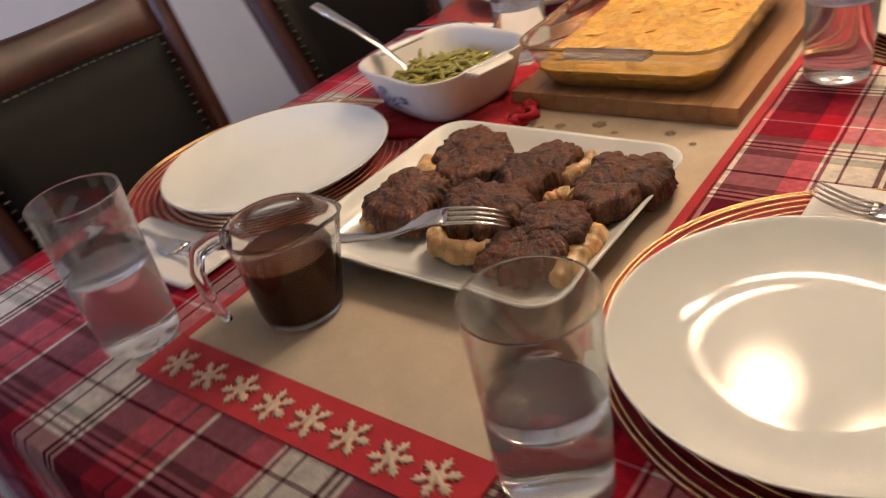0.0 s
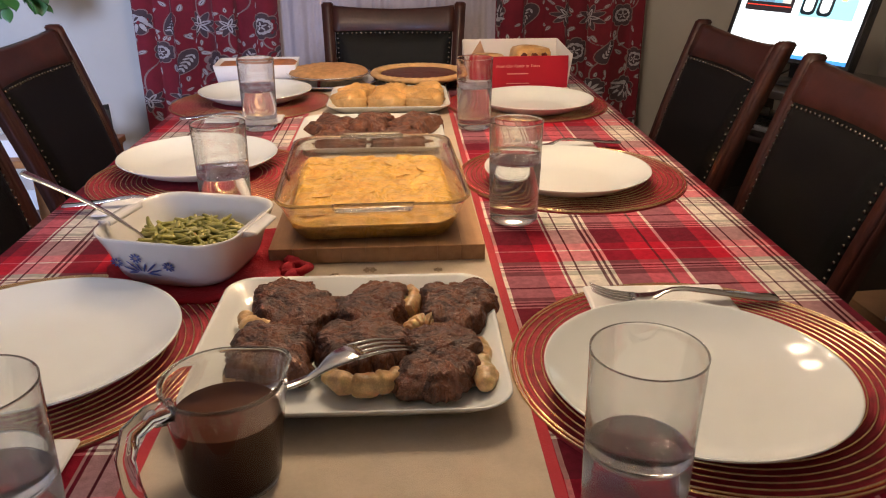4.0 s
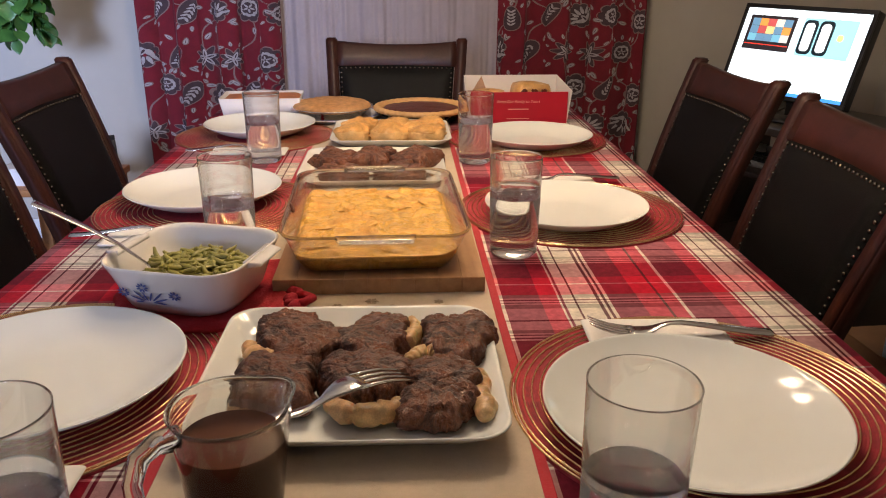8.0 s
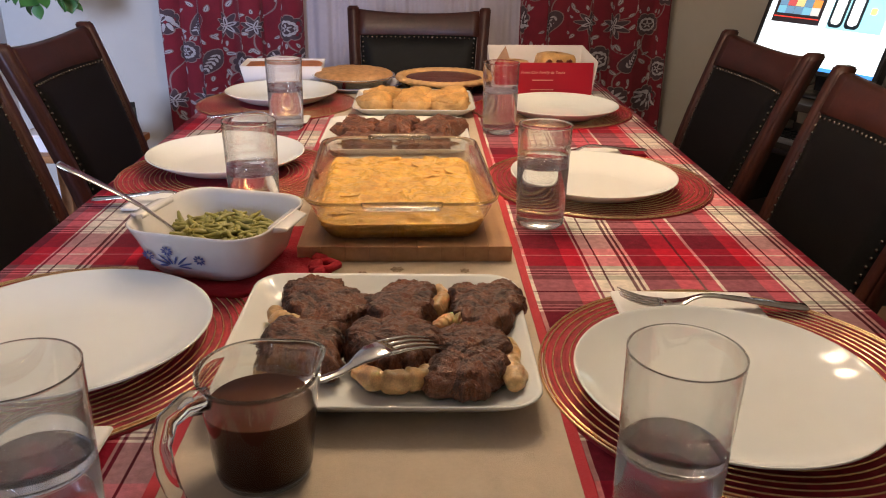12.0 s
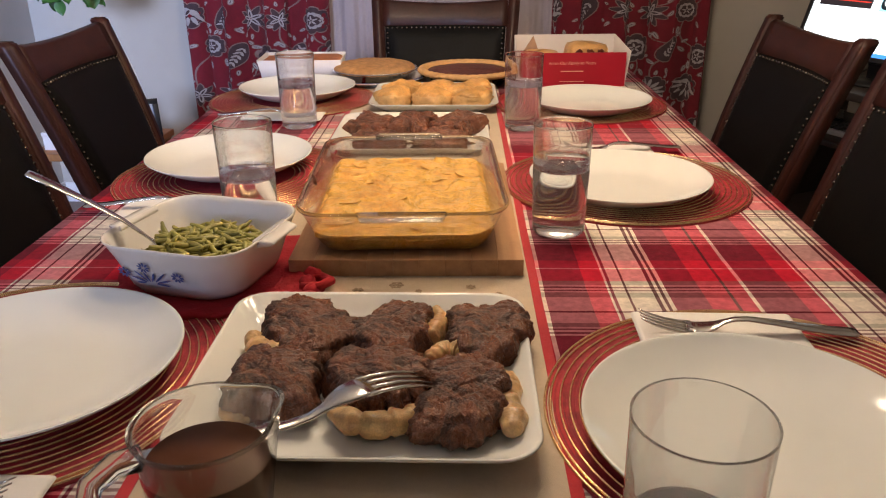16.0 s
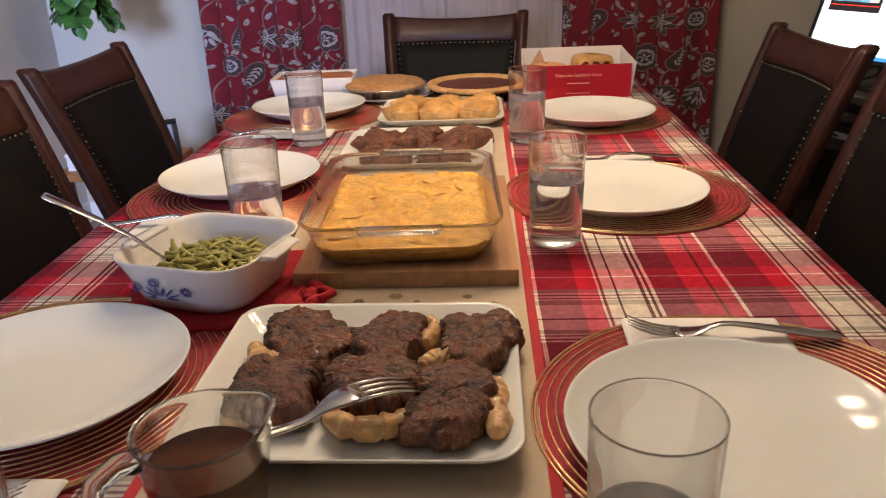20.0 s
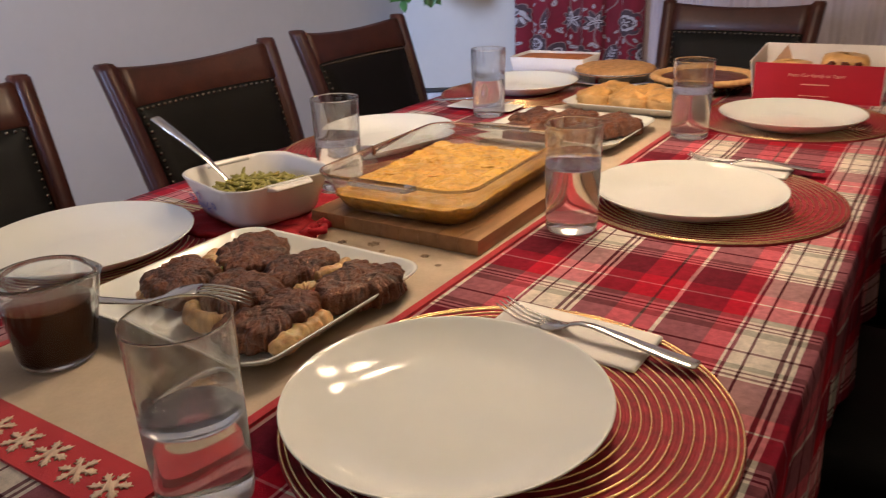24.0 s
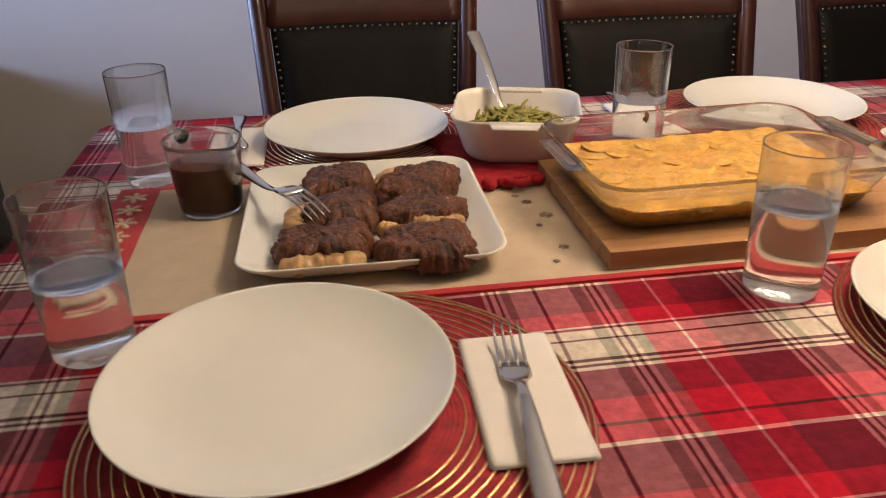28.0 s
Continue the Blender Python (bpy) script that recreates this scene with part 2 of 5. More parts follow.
def grain(name, light, dark, rough):
    """Wood with its fibres along y: long streaks, fine pores and a tone of its own for each strip."""
    m = mat(name, light, rough, bump=0.12, bscale=240, spec=0.4)
    nt = m.node_tree
    co = nt.nodes.new("ShaderNodeTexCoord")
    info = nt.nodes.new("ShaderNodeObjectInfo")
    stretch = nt.nodes.new("ShaderNodeVectorMath")
    stretch.operation = "MULTIPLY"
    stretch.inputs[1].default_value = (70, 5, 70)
    nt.links.new(co.outputs["Object"], stretch.inputs[0])
    n1 = nt.nodes.new("ShaderNodeTexNoise")
    n1.inputs["Scale"].default_value, n1.inputs["Detail"].default_value = 1.0, 5
    nt.links.new(stretch.outputs[0], n1.inputs["Vector"])
    tone = nt.nodes.new("ShaderNodeMath")
    tone.operation = "MULTIPLY_ADD"
    tone.inputs[1].default_value, tone.inputs[2].default_value = 0.10, -0.05
    nt.links.new(info.outputs["Random"], tone.inputs[0])
    add = nt.nodes.new("ShaderNodeMath")
    nt.links.new(n1.outputs[0], add.inputs[0])
    nt.links.new(tone.outputs[0], add.inputs[1])
    ramp = nt.nodes.new("ShaderNodeValToRGB")
    el = ramp.color_ramp.elements
    el[0].position, el[0].color = 0.28, (*dark, 1)
    el[1].position, el[1].color = 0.72, (*light, 1)
    nt.links.new(add.outputs[0], ramp.inputs[0])
    mul = next(n for n in nt.nodes if n.type == "VECT_MATH" and n.operation == "SCALE")
    nt.links.new(ramp.outputs[0], mul.inputs[0])
    return m


def slice_mat(name, pale, brown):
    """A potato slice: pale in the middle, browned and curled at its rim and in patches."""
    m = mat(name, pale, 0.4, var=0.18, scale=60, bump=0.4, bscale=260, coat=0.2, sss=0.1)
    nt = m.node_tree
    co = nt.nodes.new("ShaderNodeTexCoord")
    ln = nt.nodes.new("ShaderNodeVectorMath")
    ln.operation = "LENGTH"
    nt.links.new(co.outputs["Object"], ln.inputs[0])
    no = nt.nodes.new("ShaderNodeTexNoise")
    no.inputs["Scale"].default_value, no.inputs["Detail"].default_value = 70, 4
    nt.links.new(co.outputs["Object"], no.inputs["Vector"])
    info = nt.nodes.new("ShaderNodeObjectInfo")
    mix = nt.nodes.new("ShaderNodeMath")
    mix.operation = "MULTIPLY_ADD"
    mix.inputs[1].default_value = 0.010
    nt.links.new(no.outputs[0], mix.inputs[0])
    nt.links.new(ln.outputs["Value"], mix.inputs[2])
    more = nt.nodes.new("ShaderNodeMath")
    more.operation = "MULTIPLY_ADD"
    more.inputs[1].default_value = 0.005
    nt.links.new(info.outputs["Random"], more.inputs[0])
    nt.links.new(mix.outputs[0], more.inputs[2])
    ramp = nt.nodes.new("ShaderNodeMapRange")
    ramp.inputs[1].default_value, ramp.inputs[2].default_value = 0.0225, 0.0290
    nt.links.new(more.outputs[0], ramp.inputs[0])
    two = nt.nodes.new("ShaderNodeMix")
    two.data_type = "RGBA"
    two.inputs[6].default_value, two.inputs[7].default_value = (*pale, 1), (*brown, 1)
    nt.links.new(ramp.outputs[0], two.inputs[0])
    mul = next(n for n in nt.nodes if n.type == "VECT_MATH" and n.operation == "SCALE")
    nt.links.new(two.outputs[2], mul.inputs[0])
    return m


M_MEAT = meat("seared_beef", (0.052, 0.020, 0.012), (0.158, 0.060, 0.032), (0.225, 0.095, 0.053), (0.36, 0.21, 0.12), 24, 0.0036)
M_ROAST = meat("roast_beef", (0.075, 0.028, 0.017), (0.175, 0.068, 0.038), (0.24, 0.10, 0.06), (0.34, 0.19, 0.11), 24, 0.0034)
M_FAT = mat("beef_fat", (0.56, 0.355, 0.165), 0.30, var=0.55, scale=70, bump=0.6, bscale=150, sss=0.2, spec=0.4)
M_TUMBLER = glass("thin_clear_glass", (0.99, 0.995, 0.99), 1.44, 0.0, 0.15)
M_WET = glass("glass_full_of_water", (0.985, 0.985, 0.97), 1.34, 0.075)
base_of(M_WET).inputs["Transmission Weight"].default_value = 0.90
M_OVEN = glass("oven_glass", (0.965, 0.955, 0.90), 1.42, 0.0, 0.2)
M_BEAN = mat("green_bean", (0.28, 0.255, 0.052), 0.45, var=0.40, scale=60, rand=0.3, bump=0.3, bscale=300, coat=0.05)
M_POTATO = meat("cheesy_potato", (0.61, 0.31, 0.056), (0.72, 0.41, 0.085), (0.76, 0.46, 0.115), (0.80, 0.54, 0.17), 24, 0.0025, (0.88, 1.12), 0.15)
M_SLICE = slice_mat("browned_potato_slice", (0.73, 0.42, 0.095), (0.60, 0.31, 0.065))
M_BOARD = grain("maple_board", (0.43, 0.245, 0.115), (0.29, 0.15, 0.065), 0.45)
M_GRAVY = mat("brown_gravy", (0.075, 0.025, 0.009), 0.45, var=0.15, spec=0.10)
M_BLUE = mat("blue_print", (0.075, 0.10, 0.25), 0.3, var=0.15, scale=60)
M_CORN = mat("white_glass_ceramic", (0.72, 0.69, 0.64), 0.16, var=0.015, coat=0.2)
M_POTH = mat("red_quilted_cotton", (0.33, 0.006, 0.016), 0.95, var=0.2, scale=50, bump=0.6, bscale=300)
M_ROLL = mat("baked_biscuit", (0.70, 0.42, 0.16), 0.55, var=0.3, scale=22, bump=0.7, bscale=90)
M_BROWN = mat("browned_biscuit_top", (0.66, 0.35, 0.105), 0.5, var=0.45, scale=26, bump=0.8, bscale=90)
M_CRUMB = mat("crumb_topping", (0.50, 0.26, 0.10), 0.75, var=0.35, scale=70, bump=1.0, bscale=160)
M_CRUST = mat("pie_crust", (0.66, 0.38, 0.15), 0.65, var=0.2, scale=30, bump=0.4, bscale=150)
M_FILL = mat("dark_pie_filling", (0.10, 0.022, 0.009), 0.42, var=0.45, scale=60, bump=0.5, bscale=120, spec=0.25)
M_FOIL = mat("foil_pan", (0.75, 0.75, 0.74), 0.25, 1.0, var=0.08, bump=0.5, bscale=200)
M_TEAL = glass("teal_glass", (0.62, 0.85, 0.85))
M_CAKE = mat("orange_brown_cake", (0.46, 0.15, 0.04), 0.5, var=0.4, scale=35, bump=0.6, bscale=100)
M_CARDW = mat("white_card", (0.76, 0.72, 0.69), 0.7, var=0.04)
M_CARDR = mat("red_card", (0.42, 0.010, 0.030), 0.45, var=0.06)
M_BUN = mat("glazed_bun", (0.56, 0.30, 0.095), 0.45, var=0.4, scale=45, bump=0.7, bscale=110, coat=0.2)
M_KRAFT = mat("brown_baking_paper", (0.42, 0.26, 0.17), 0.8, var=0.2, scale=30, bump=0.3)
M_INK = mat("pale_print", (0.80, 0.55, 0.40), 0.6, var=0.02)
M_PRINT = mat("faded_print", (0.30, 0.22, 0.15), 0.9, var=0.2)
M_CURT = mat("crimson_curtain", (0.17, 0.006, 0.016), 0.9, var=0.2, scale=20, bump=0.3, bscale=500, sheen=0.1)
M_CURTG = mat("curtain_grey_print", (0.066, 0.040, 0.046), 0.9, var=0.2, scale=40)
M_CURTW = mat("curtain_silver_print", (0.40, 0.365, 0.37), 0.85, var=0.25, scale=60)
M_CURTL = mat("curtain_taupe_print", (0.235, 0.155, 0.145), 0.9, var=0.2, scale=60)
M_SHEER = mat("sheer_curtain", (0.48, 0.41, 0.42), 0.9, var=0.08, scale=8, bump=0.2, bscale=500)
M_BLACK = mat("black_plastic", (0.012, 0.012, 0.013), 0.35, var=0.15)
M_CARDB = mat("corrugated_cardboard", (0.20, 0.105, 0.05), 0.85, var=0.15, bump=0.3)
M_DESK = mat("dark_desk_laminate", (0.03, 0.022, 0.018), 0.4, var=0.3)
M_GREY = mat("grey_plastic", (0.25, 0.25, 0.26), 0.4, var=0.1)
M_OAK = mat("orange_oak", (0.36, 0.15, 0.045), 0.5, var=0.3, scale=25)
M_LEAF = mat("pothos_leaf", (0.055, 0.16, 0.035), 0.4, var=0.4, scale=40, rand=0.4)
M_TERRA = mat("white_pot", (0.55, 0.52, 0.48), 0.5, var=0.1)
M_NAPKIN = mat("paper_napkin", (0.78, 0.75, 0.70), 0.95, var=0.03, scale=40, bump=0.25, bscale=500)


# ---- mesh helpers ----
def finish(bm, smooth=True):
    bmesh.ops.recalc_face_normals(bm, faces=bm.faces)
    for f in bm.faces:
        f.smooth = smooth
    return bm


def part(name, bm, material, parent=None, label="", m=None, kind=""):
    me = bpy.data.meshes.new(name)
    bm.to_mesh(me)
    bm.free()
    me.materials.append(material)
    ob = new(name, me)
    if parent is not None:
        ob.parent = parent
    if m is not None:
        ob.matrix_basis = m
    tagged(ob, label, kind=kind)
    return ob


def thing(name, label, category, m, group="", kind=""):
    ob = new(name)
    ob.empty_display_size = 0.05
    ob.matrix_basis = m
    return tagged(ob, label, category, group, kind)


def solo(name, bm, material, label, category, m=None, group="", kind=""):
    ob = part(name, bm, material, None, label, m, kind)
    return tagged(ob, "", category, group)


def box(sx, sy, sz, c=(0, 0, 0), bevel=0.0, seg=2, bm=None):
    own = bm is None
    bm = bm or bmesh.new()
    r = bmesh.ops.create_cube(bm, size=1, matrix=Matrix.Translation(c) @ Matrix.Diagonal((sx, sy, sz, 1)))
    if bevel:
        es = {e for v in r["verts"] for e in v.link_edges}
        bmesh.ops.bevel(bm, geom=list(es), offset=bevel, segments=seg, affect="EDGES", profile=0.6)
    return finish(bm, bool(bevel)) if own else bm


def rings(loops, closed=True, caps=(True, True), bm=None, cyclic=False):
    """A skin over loops of points."""
    own = bm is None
    bm = bm or bmesh.new()
    rows = [[bm.verts.new(p) for p in lp] for lp in loops]
    n = len(rows[0])
    pairs = list(zip(rows, rows[1:])) + ([(rows[-1], rows[0])] if cyclic else [])
    for a, b in pairs:
        for i in range(n if closed else n - 1):
            j = (i + 1) % n
            bm.faces.new((a[i], a[j], b[j], b[i]))
    if closed and not cyclic:
        if caps[0]:
            bm.faces.new(rows[0][::-1])
        if caps[1]:
            bm.faces.new(rows[-1])
    return finish(bm) if own else bm


def lathe(profile, n=48, bm=None, caps=(False, False), wob=None):
    loops = []
    for r, z in profile:
        loops.append([((r + (wob(a, r, z) if wob else 0)) * math.cos(a), (r + (wob(a, r, z) if wob else 0)) * math.sin(a), z) for a in (2 * math.pi * i / n for i in range(n))])
    return rings(loops, True, caps, bm)


def rrect(w, d, r, z, n=6):
    """A rounded rectangle of half sizes w, d."""
    out = []
    for cx, cy, a0 in ((w - r, d - r, 0), (-w + r, d - r, 90), (-w + r, -d + r, 180), (w - r, -d + r, 270)):
        for i in range(n + 1):
            a = radians(a0 + 90 * i / n)
            out.append((cx + r * math.cos(a), cy + r * math.sin(a), z))
    return out


def tube(pts, rad, n=8, bm=None, flat=1.0):
    pts = [Vector(p) for p in pts]
    loops, side = [], None
    for i, p in enumerate(pts):
        d = (pts[min(i + 1, len(pts) - 1)] - pts[max(i - 1, 0)]).normalized()
        if side is None:
            side = d.orthogonal().normalized()
        side = (side - d * side.dot(d)).normalized()
        up = d.cross(side)
        r = rad[i] if isinstance(rad, (list, tuple)) else rad
        loops.append([p + side * (r * math.cos(a)) + up * (r * flat * math.sin(a)) for a in (2 * math.pi * k / n for k in range(n))])
    return rings(loops, True, (True, True), bm)


def place(x, y, z=TZ, rz=0.0):
    return pose(x, y, z, 0, 0, rz)


# ---- room ----
XL, XR, YN, YF, ZC = -1.74, 2.05, -3.0, 2.90, 2.44
SCREEN = 1.8
BULB, WARM, COOL, DAY_W = 4.05, (1.0, 0.735, 0.525), (0.47, 0.60, 1.0), 26.0


def wall(name, sx, sy, sz, c, material, label):
    return solo(name, box(sx, sy, sz, c), material, label, "wall", kind="structure")


solo("floor", box(XR - XL + 0.4, YF - YN + 0.4, 0.1, ((XL + XR) / 2, (YN + YF) / 2, -0.05)), M_FLOOR, "dark brown wooden floor under the dining table", "floor", kind="structure")
solo("ceiling", box(XR - XL + 0.4, YF - YN + 0.4, 0.1, ((XL + XR) / 2, (YN + YF) / 2, ZC + 0.05)), M_CEIL, "plain white painted ceiling", "ceiling", kind="structure")
wall("wall_west", 0.12, YF - YN, ZC, (XL - 0.06, (YN + YF) / 2, ZC / 2), M_WALL, "pale lavender white painted wall beside the chairs")
wall("wall_east", 0.12, YF - YN, ZC, (XR + 0.06, (YN + YF) / 2, ZC / 2), M_WALLB, "beige painted wall beside the desk")
WX0, WX1, WZ0, WZ1 = -1.68, -0.68, 0.95, 2.05
bm = bmesh.new()
for x0, x1, z0, z1 in ((XL, WX0, 0, ZC), (WX1, XR, 0, ZC), (WX0, WX1, 0, WZ0), (WX0, WX1, WZ1, ZC)):
    box(x1 - x0, 0.12, z1 - z0, ((x0 + x1) / 2, YN - 0.06, (z0 + z1) / 2), bm=bm)
solo("wall_south", finish(bm, False), M_WALLB, "beige painted wall with a window", "wall", kind="structure")
win = thing("window_2", "white framed window letting in cool evening light", "window", pose((WX0 + WX1) / 2, YN - 0.06, (WZ0 + WZ1) / 2), kind="structure")
ww, wh = WX1 - WX0, WZ1 - WZ0
for w, h, x, z in ((ww, 0.04, 0, wh / 2 - 0.02), (ww, 0.04, 0, -wh / 2 + 0.02), (0.04, wh - 0.08, -ww / 2 + 0.02, 0), (0.04, wh - 0.08, ww / 2 - 0.02, 0), (0.03, wh - 0.08, 0, 0)):
    part("window_frame", box(w, 0.05, h, (x, 0, z), 0.003), M_CEIL, win)
for s_ in (-1, 1):
    po = part("pane", box(ww / 2 - 0.055, 0.004, wh - 0.08, (s_ * (ww / 4 - 0.0025), 0, 0)), M_GLASS, win)
    po.visible_shadow = False
part("window_sill", box(ww + 0.08, 0.10, 0.025, (0, 0.09, -wh / 2 - 0.0135), 0.003), M_CEIL, win)
day = lamp("window_light", "AREA", DAY_W, COOL, look((-1.18, YN + 0.02, 1.55), (-1.62, 0.40, 1.15)), 0.9)
day.data.spread = radians(46)
wall("wall_north", XR - XL, 0.12, ZC, ((XL + XR) / 2, YF + 0.06, ZC / 2), M_WALLB, "beige painted wall behind the curtains")

# ---- chandelier over the table ----
LAMP = (0.12, 0.95, 1.66)
ch = thing("chandelier", "bronze chandelier with frosted white glass shades over the table", "chandelier", Matrix.Translation(LAMP))
part("rod", tube([(0, 0, 0.05), (0, 0, ZC - LAMP[2] - 0.02)], 0.008), M_BRONZE, ch)
part("canopy", lathe([(0.0, ZC - LAMP[2]), (0.06, ZC - LAMP[2]), (0.055, ZC - LAMP[2] - 0.02), (0.01, ZC - LAMP[2] - 0.03)], 24), M_BRONZE, ch)
part("hub", lathe([(0.0, 0.0), (0.025, 0.01), (0.03, 0.04), (0.012, 0.08), (0.0, 0.085)], 24), M_BRONZE, ch)
for k in range(4):
    a = math.pi / 2 * k + 0.5
    c, s_ = math.cos(a), math.sin(a)
    part("arm", tube([(0.02 * c, 0.02 * s_, 0.04), (0.08 * c, 0.08 * s_, 0.02), (0.14 * c, 0.14 * s_, 0.06), (0.16 * c, 0.16 * s_, 0.10)], 0.006), M_BRONZE, ch)
    sh = lathe([(0.018, 0.10), (0.034, 0.095), (0.052, 0.066), (0.064, 0.02), (0.070, -0.015), (0.068, -0.015), (0.062, 0.02), (0.050, 0.064), (0.032, 0.091), (0.016, 0.096)], 28)
    so = part("shade", sh, M_SHADE, ch, "frosted white glass shade", pose(0.16 * c, 0.16 * s_, 0))
    so.visible_shadow = False
    lamp("chandelier_bulb", "POINT", BULB, WARM, Matrix.Translation((LAMP[0] + 0.16 * c, LAMP[1] + 0.16 * s_, LAMP[2] + 0.02)), 0.03)
# ---- table and cloth ----
X0, X1, Y0, Y1 = -0.478, 0.594, -0.15, 1.99
TURN = 1.5


def tablecloth():
    bm = bmesh.new()
    cx, cy, w, d = (X0 + X1) / 2, (Y0 + Y1) / 2, (X1 - X0) / 2, (Y1 - Y0) / 2
    uv = bm.loops.layers.uv.new("UVMap")
    n = 20
    base = rrect(w, d, 0.03, 0, 4)
    dense = []
    for i, p in enumerate(base):
        q = base[(i + 1) % len(base)]
        steps = max(1, int((Vector(q) - Vector(p)).length / 0.03))
        dense += [Vector(p).lerp(Vector(q), k / steps) for k in range(steps)]
    rows, uvs = [], []
    for drop in (0.0, 0.004, 0.012, 0.05, 0.1, 0.15, 0.2, 0.245):
        row = []
        for i, p in enumerate(dense):
            o = Vector((p.x / w, p.y / d, 0))
            o = Vector((math.copysign(1, p.x), 0, 0)) if abs(o.x) > abs(o.y) else Vector((0, math.copysign(1, p.y), 0))
            s = i * 0.03
            fold = 0.012 * drop / 0.245 * (math.sin(s * 21) + 0.6 * math.sin(s * 47 + 1)) + 0.004 * min(drop / 0.01, 1)
            row.append(p + o * fold + Vector((cx, cy, -drop)))
        rows.append([bm.verts.new(v + Vector((0, 0, TZ))) for v in row])
        uvs.append([(p.x + cx + math.copysign(drop, p.x) * (abs(p.x) > w - 0.001), p.y + cy + math.copysign(drop, p.y) * (abs(p.y) > d - 0.001)) for p in dense])
    m = len(dense)
    for a in range(len(rows) - 1):
        for i in range(m):
            j = (i + 1) % m
            f = bm.faces.new((rows[a][i], rows[a][j], rows[a + 1][j], rows[a + 1][i]))
            for lp, c in zip(f.loops, (uvs[a][i], uvs[a][j], uvs[a + 1][j], uvs[a + 1][i])):
                lp[uv].uv = c
    f = bm.faces.new(rows[0])
    for lp, c in zip(f.loops, uvs[0]):
        lp[uv].uv = c
    finish(bm)
    ob = solo("tablecloth", bm, M_PLAID, "red, cream and sage plaid woven tablecloth over the dining table", "tablecloth", pose(0, 0, 0, 0, 0, TURN))
    return ob


tablecloth()
table = thing("dining_table", "dark wooden dining table under a plaid tablecloth", "table", pose(0, 0, 0, 0, 0, TURN) @ place((X0 + X1) / 2, (Y0 + Y1) / 2, 0))
part("tabletop", box(X1 - X0 - 0.006, Y1 - Y0 - 0.006, 0.035, (0, 0, TZ - 0.021), 0.004), M_WOOD, table)
for sx in (-1, 1):
    for sy in (-1, 1):
        part("leg", box(0.07, 0.07, TZ - 0.04, (sx * ((X1 - X0) / 2 - 0.12), sy * ((Y1 - Y0) / 2 - 0.12), (TZ - 0.04) / 2), 0.006), M_WOOD, table)
for sy in (-1, 1):
    part("apron", box(X1 - X0 - 0.3, 0.02, 0.08, (0, sy * ((Y1 - Y0) / 2 - 0.12), TZ - 0.08), 0.003), M_WOOD, table)

runner = thing("table_runner", "linen table runner with red felt border and embroidered snowflakes", "table runner", place(0.0195, 0, TZ, TURN))
part("linen", box(0.332, 1.94, 0.0025, (0, 0.97, 0.00125)), M_LINEN, runner)
for s in (-1, 1):
    part("border", box(0.010, 1.94, 0.003, (s * 0.1712, 0.97, 0.0015)), M_RED, runner, "red felt edge strip")
band = part("end_band", box(0.352, 0.052, 0.003, (0, -0.0265, 0.0015)), M_RED, runner, "red felt end band")


def snowflake(r):
    bm = bmesh.new()
    for k in range(6):
        a = k * math.pi / 3
        m = Matrix.Rotation(a, 4, "Z")
        box(r, r * 0.2, 0.0012, (0, 0, 0), 0, bm=bm)
        bmesh.ops.transform(bm, matrix=m @ Matrix.Translation((r * 0.5, 0, 0)), verts=bm.verts[-8:])
        for q in (-1, 1):
            box(r * 0.42, r * 0.16, 0.0012, (0, 0, 0), 0, bm=bm)
            bmesh.ops.transform(bm, matrix=m @ Matrix.Translation((r * 0.62, q * r * 0.14, 0)) @ Matrix.Rotation(q * 0.9, 4, "Z"), verts=bm.verts[-8:])
    return finish(bm, False)


def star(r):
    """A six-armed stitched star with barbed arms, in one piece."""
    arm = [(-30, 0.30), (-11, 0.46), (-24, 0.68), (-9, 0.64), (-14, 0.88), (-5, 0.84), (0, 1.04), (5, 0.84), (14, 0.88), (9, 0.64), (24, 0.68), (11, 0.46)]
    loops = []
    for z, k in ((0.0, 1.0), (0.0007, 0.98), (0.0011, 0.90)):
        loops.append([(r * q * k * math.cos(radians(60 * i + a)), r * q * k * math.sin(radians(60 * i + a)), z) for i in range(6) for a, q in arm])
    return rings(loops)


flake = part("snowflake", star(0.0185), M_TAN, band, "embroidered tan snowflake", pose(-0.1415, -0.0285, 0.0031))
for k in range(1, 8):
    f = new("snowflake", flake.data)
    f.parent = band
    f.matrix_basis = pose(-0.1415 + k * 0.0404, -0.0285 + 0.001 * ((k * 7) % 3 - 1), 0.0031, 0, 0, 13 * k)


# ---- place settings ----
def make_plate(m):
    t = [(0.0, 0.004), (0.070, 0.004), (0.080, 0.0044), (0.090, 0.0058), (0.100, 0.0083), (0.110, 0.0120), (0.120, 0.0167), (0.130, 0.0222), (0.1365, 0.0264), (0.1395, 0.0284), (0.1412, 0.0288), (0.1416, 0.0276), (0.138, 0.0246), (0.122, 0.0150), (0.105, 0.0068), (0.092, 0.0022), (0.084, 0.0), (0.0, 0.0)]
    return solo("dinner_plate", lathe(t, 72), M_WHITE, "plain white round porcelain dinner plate on a red placemat", "plate", m, "dinner plates")


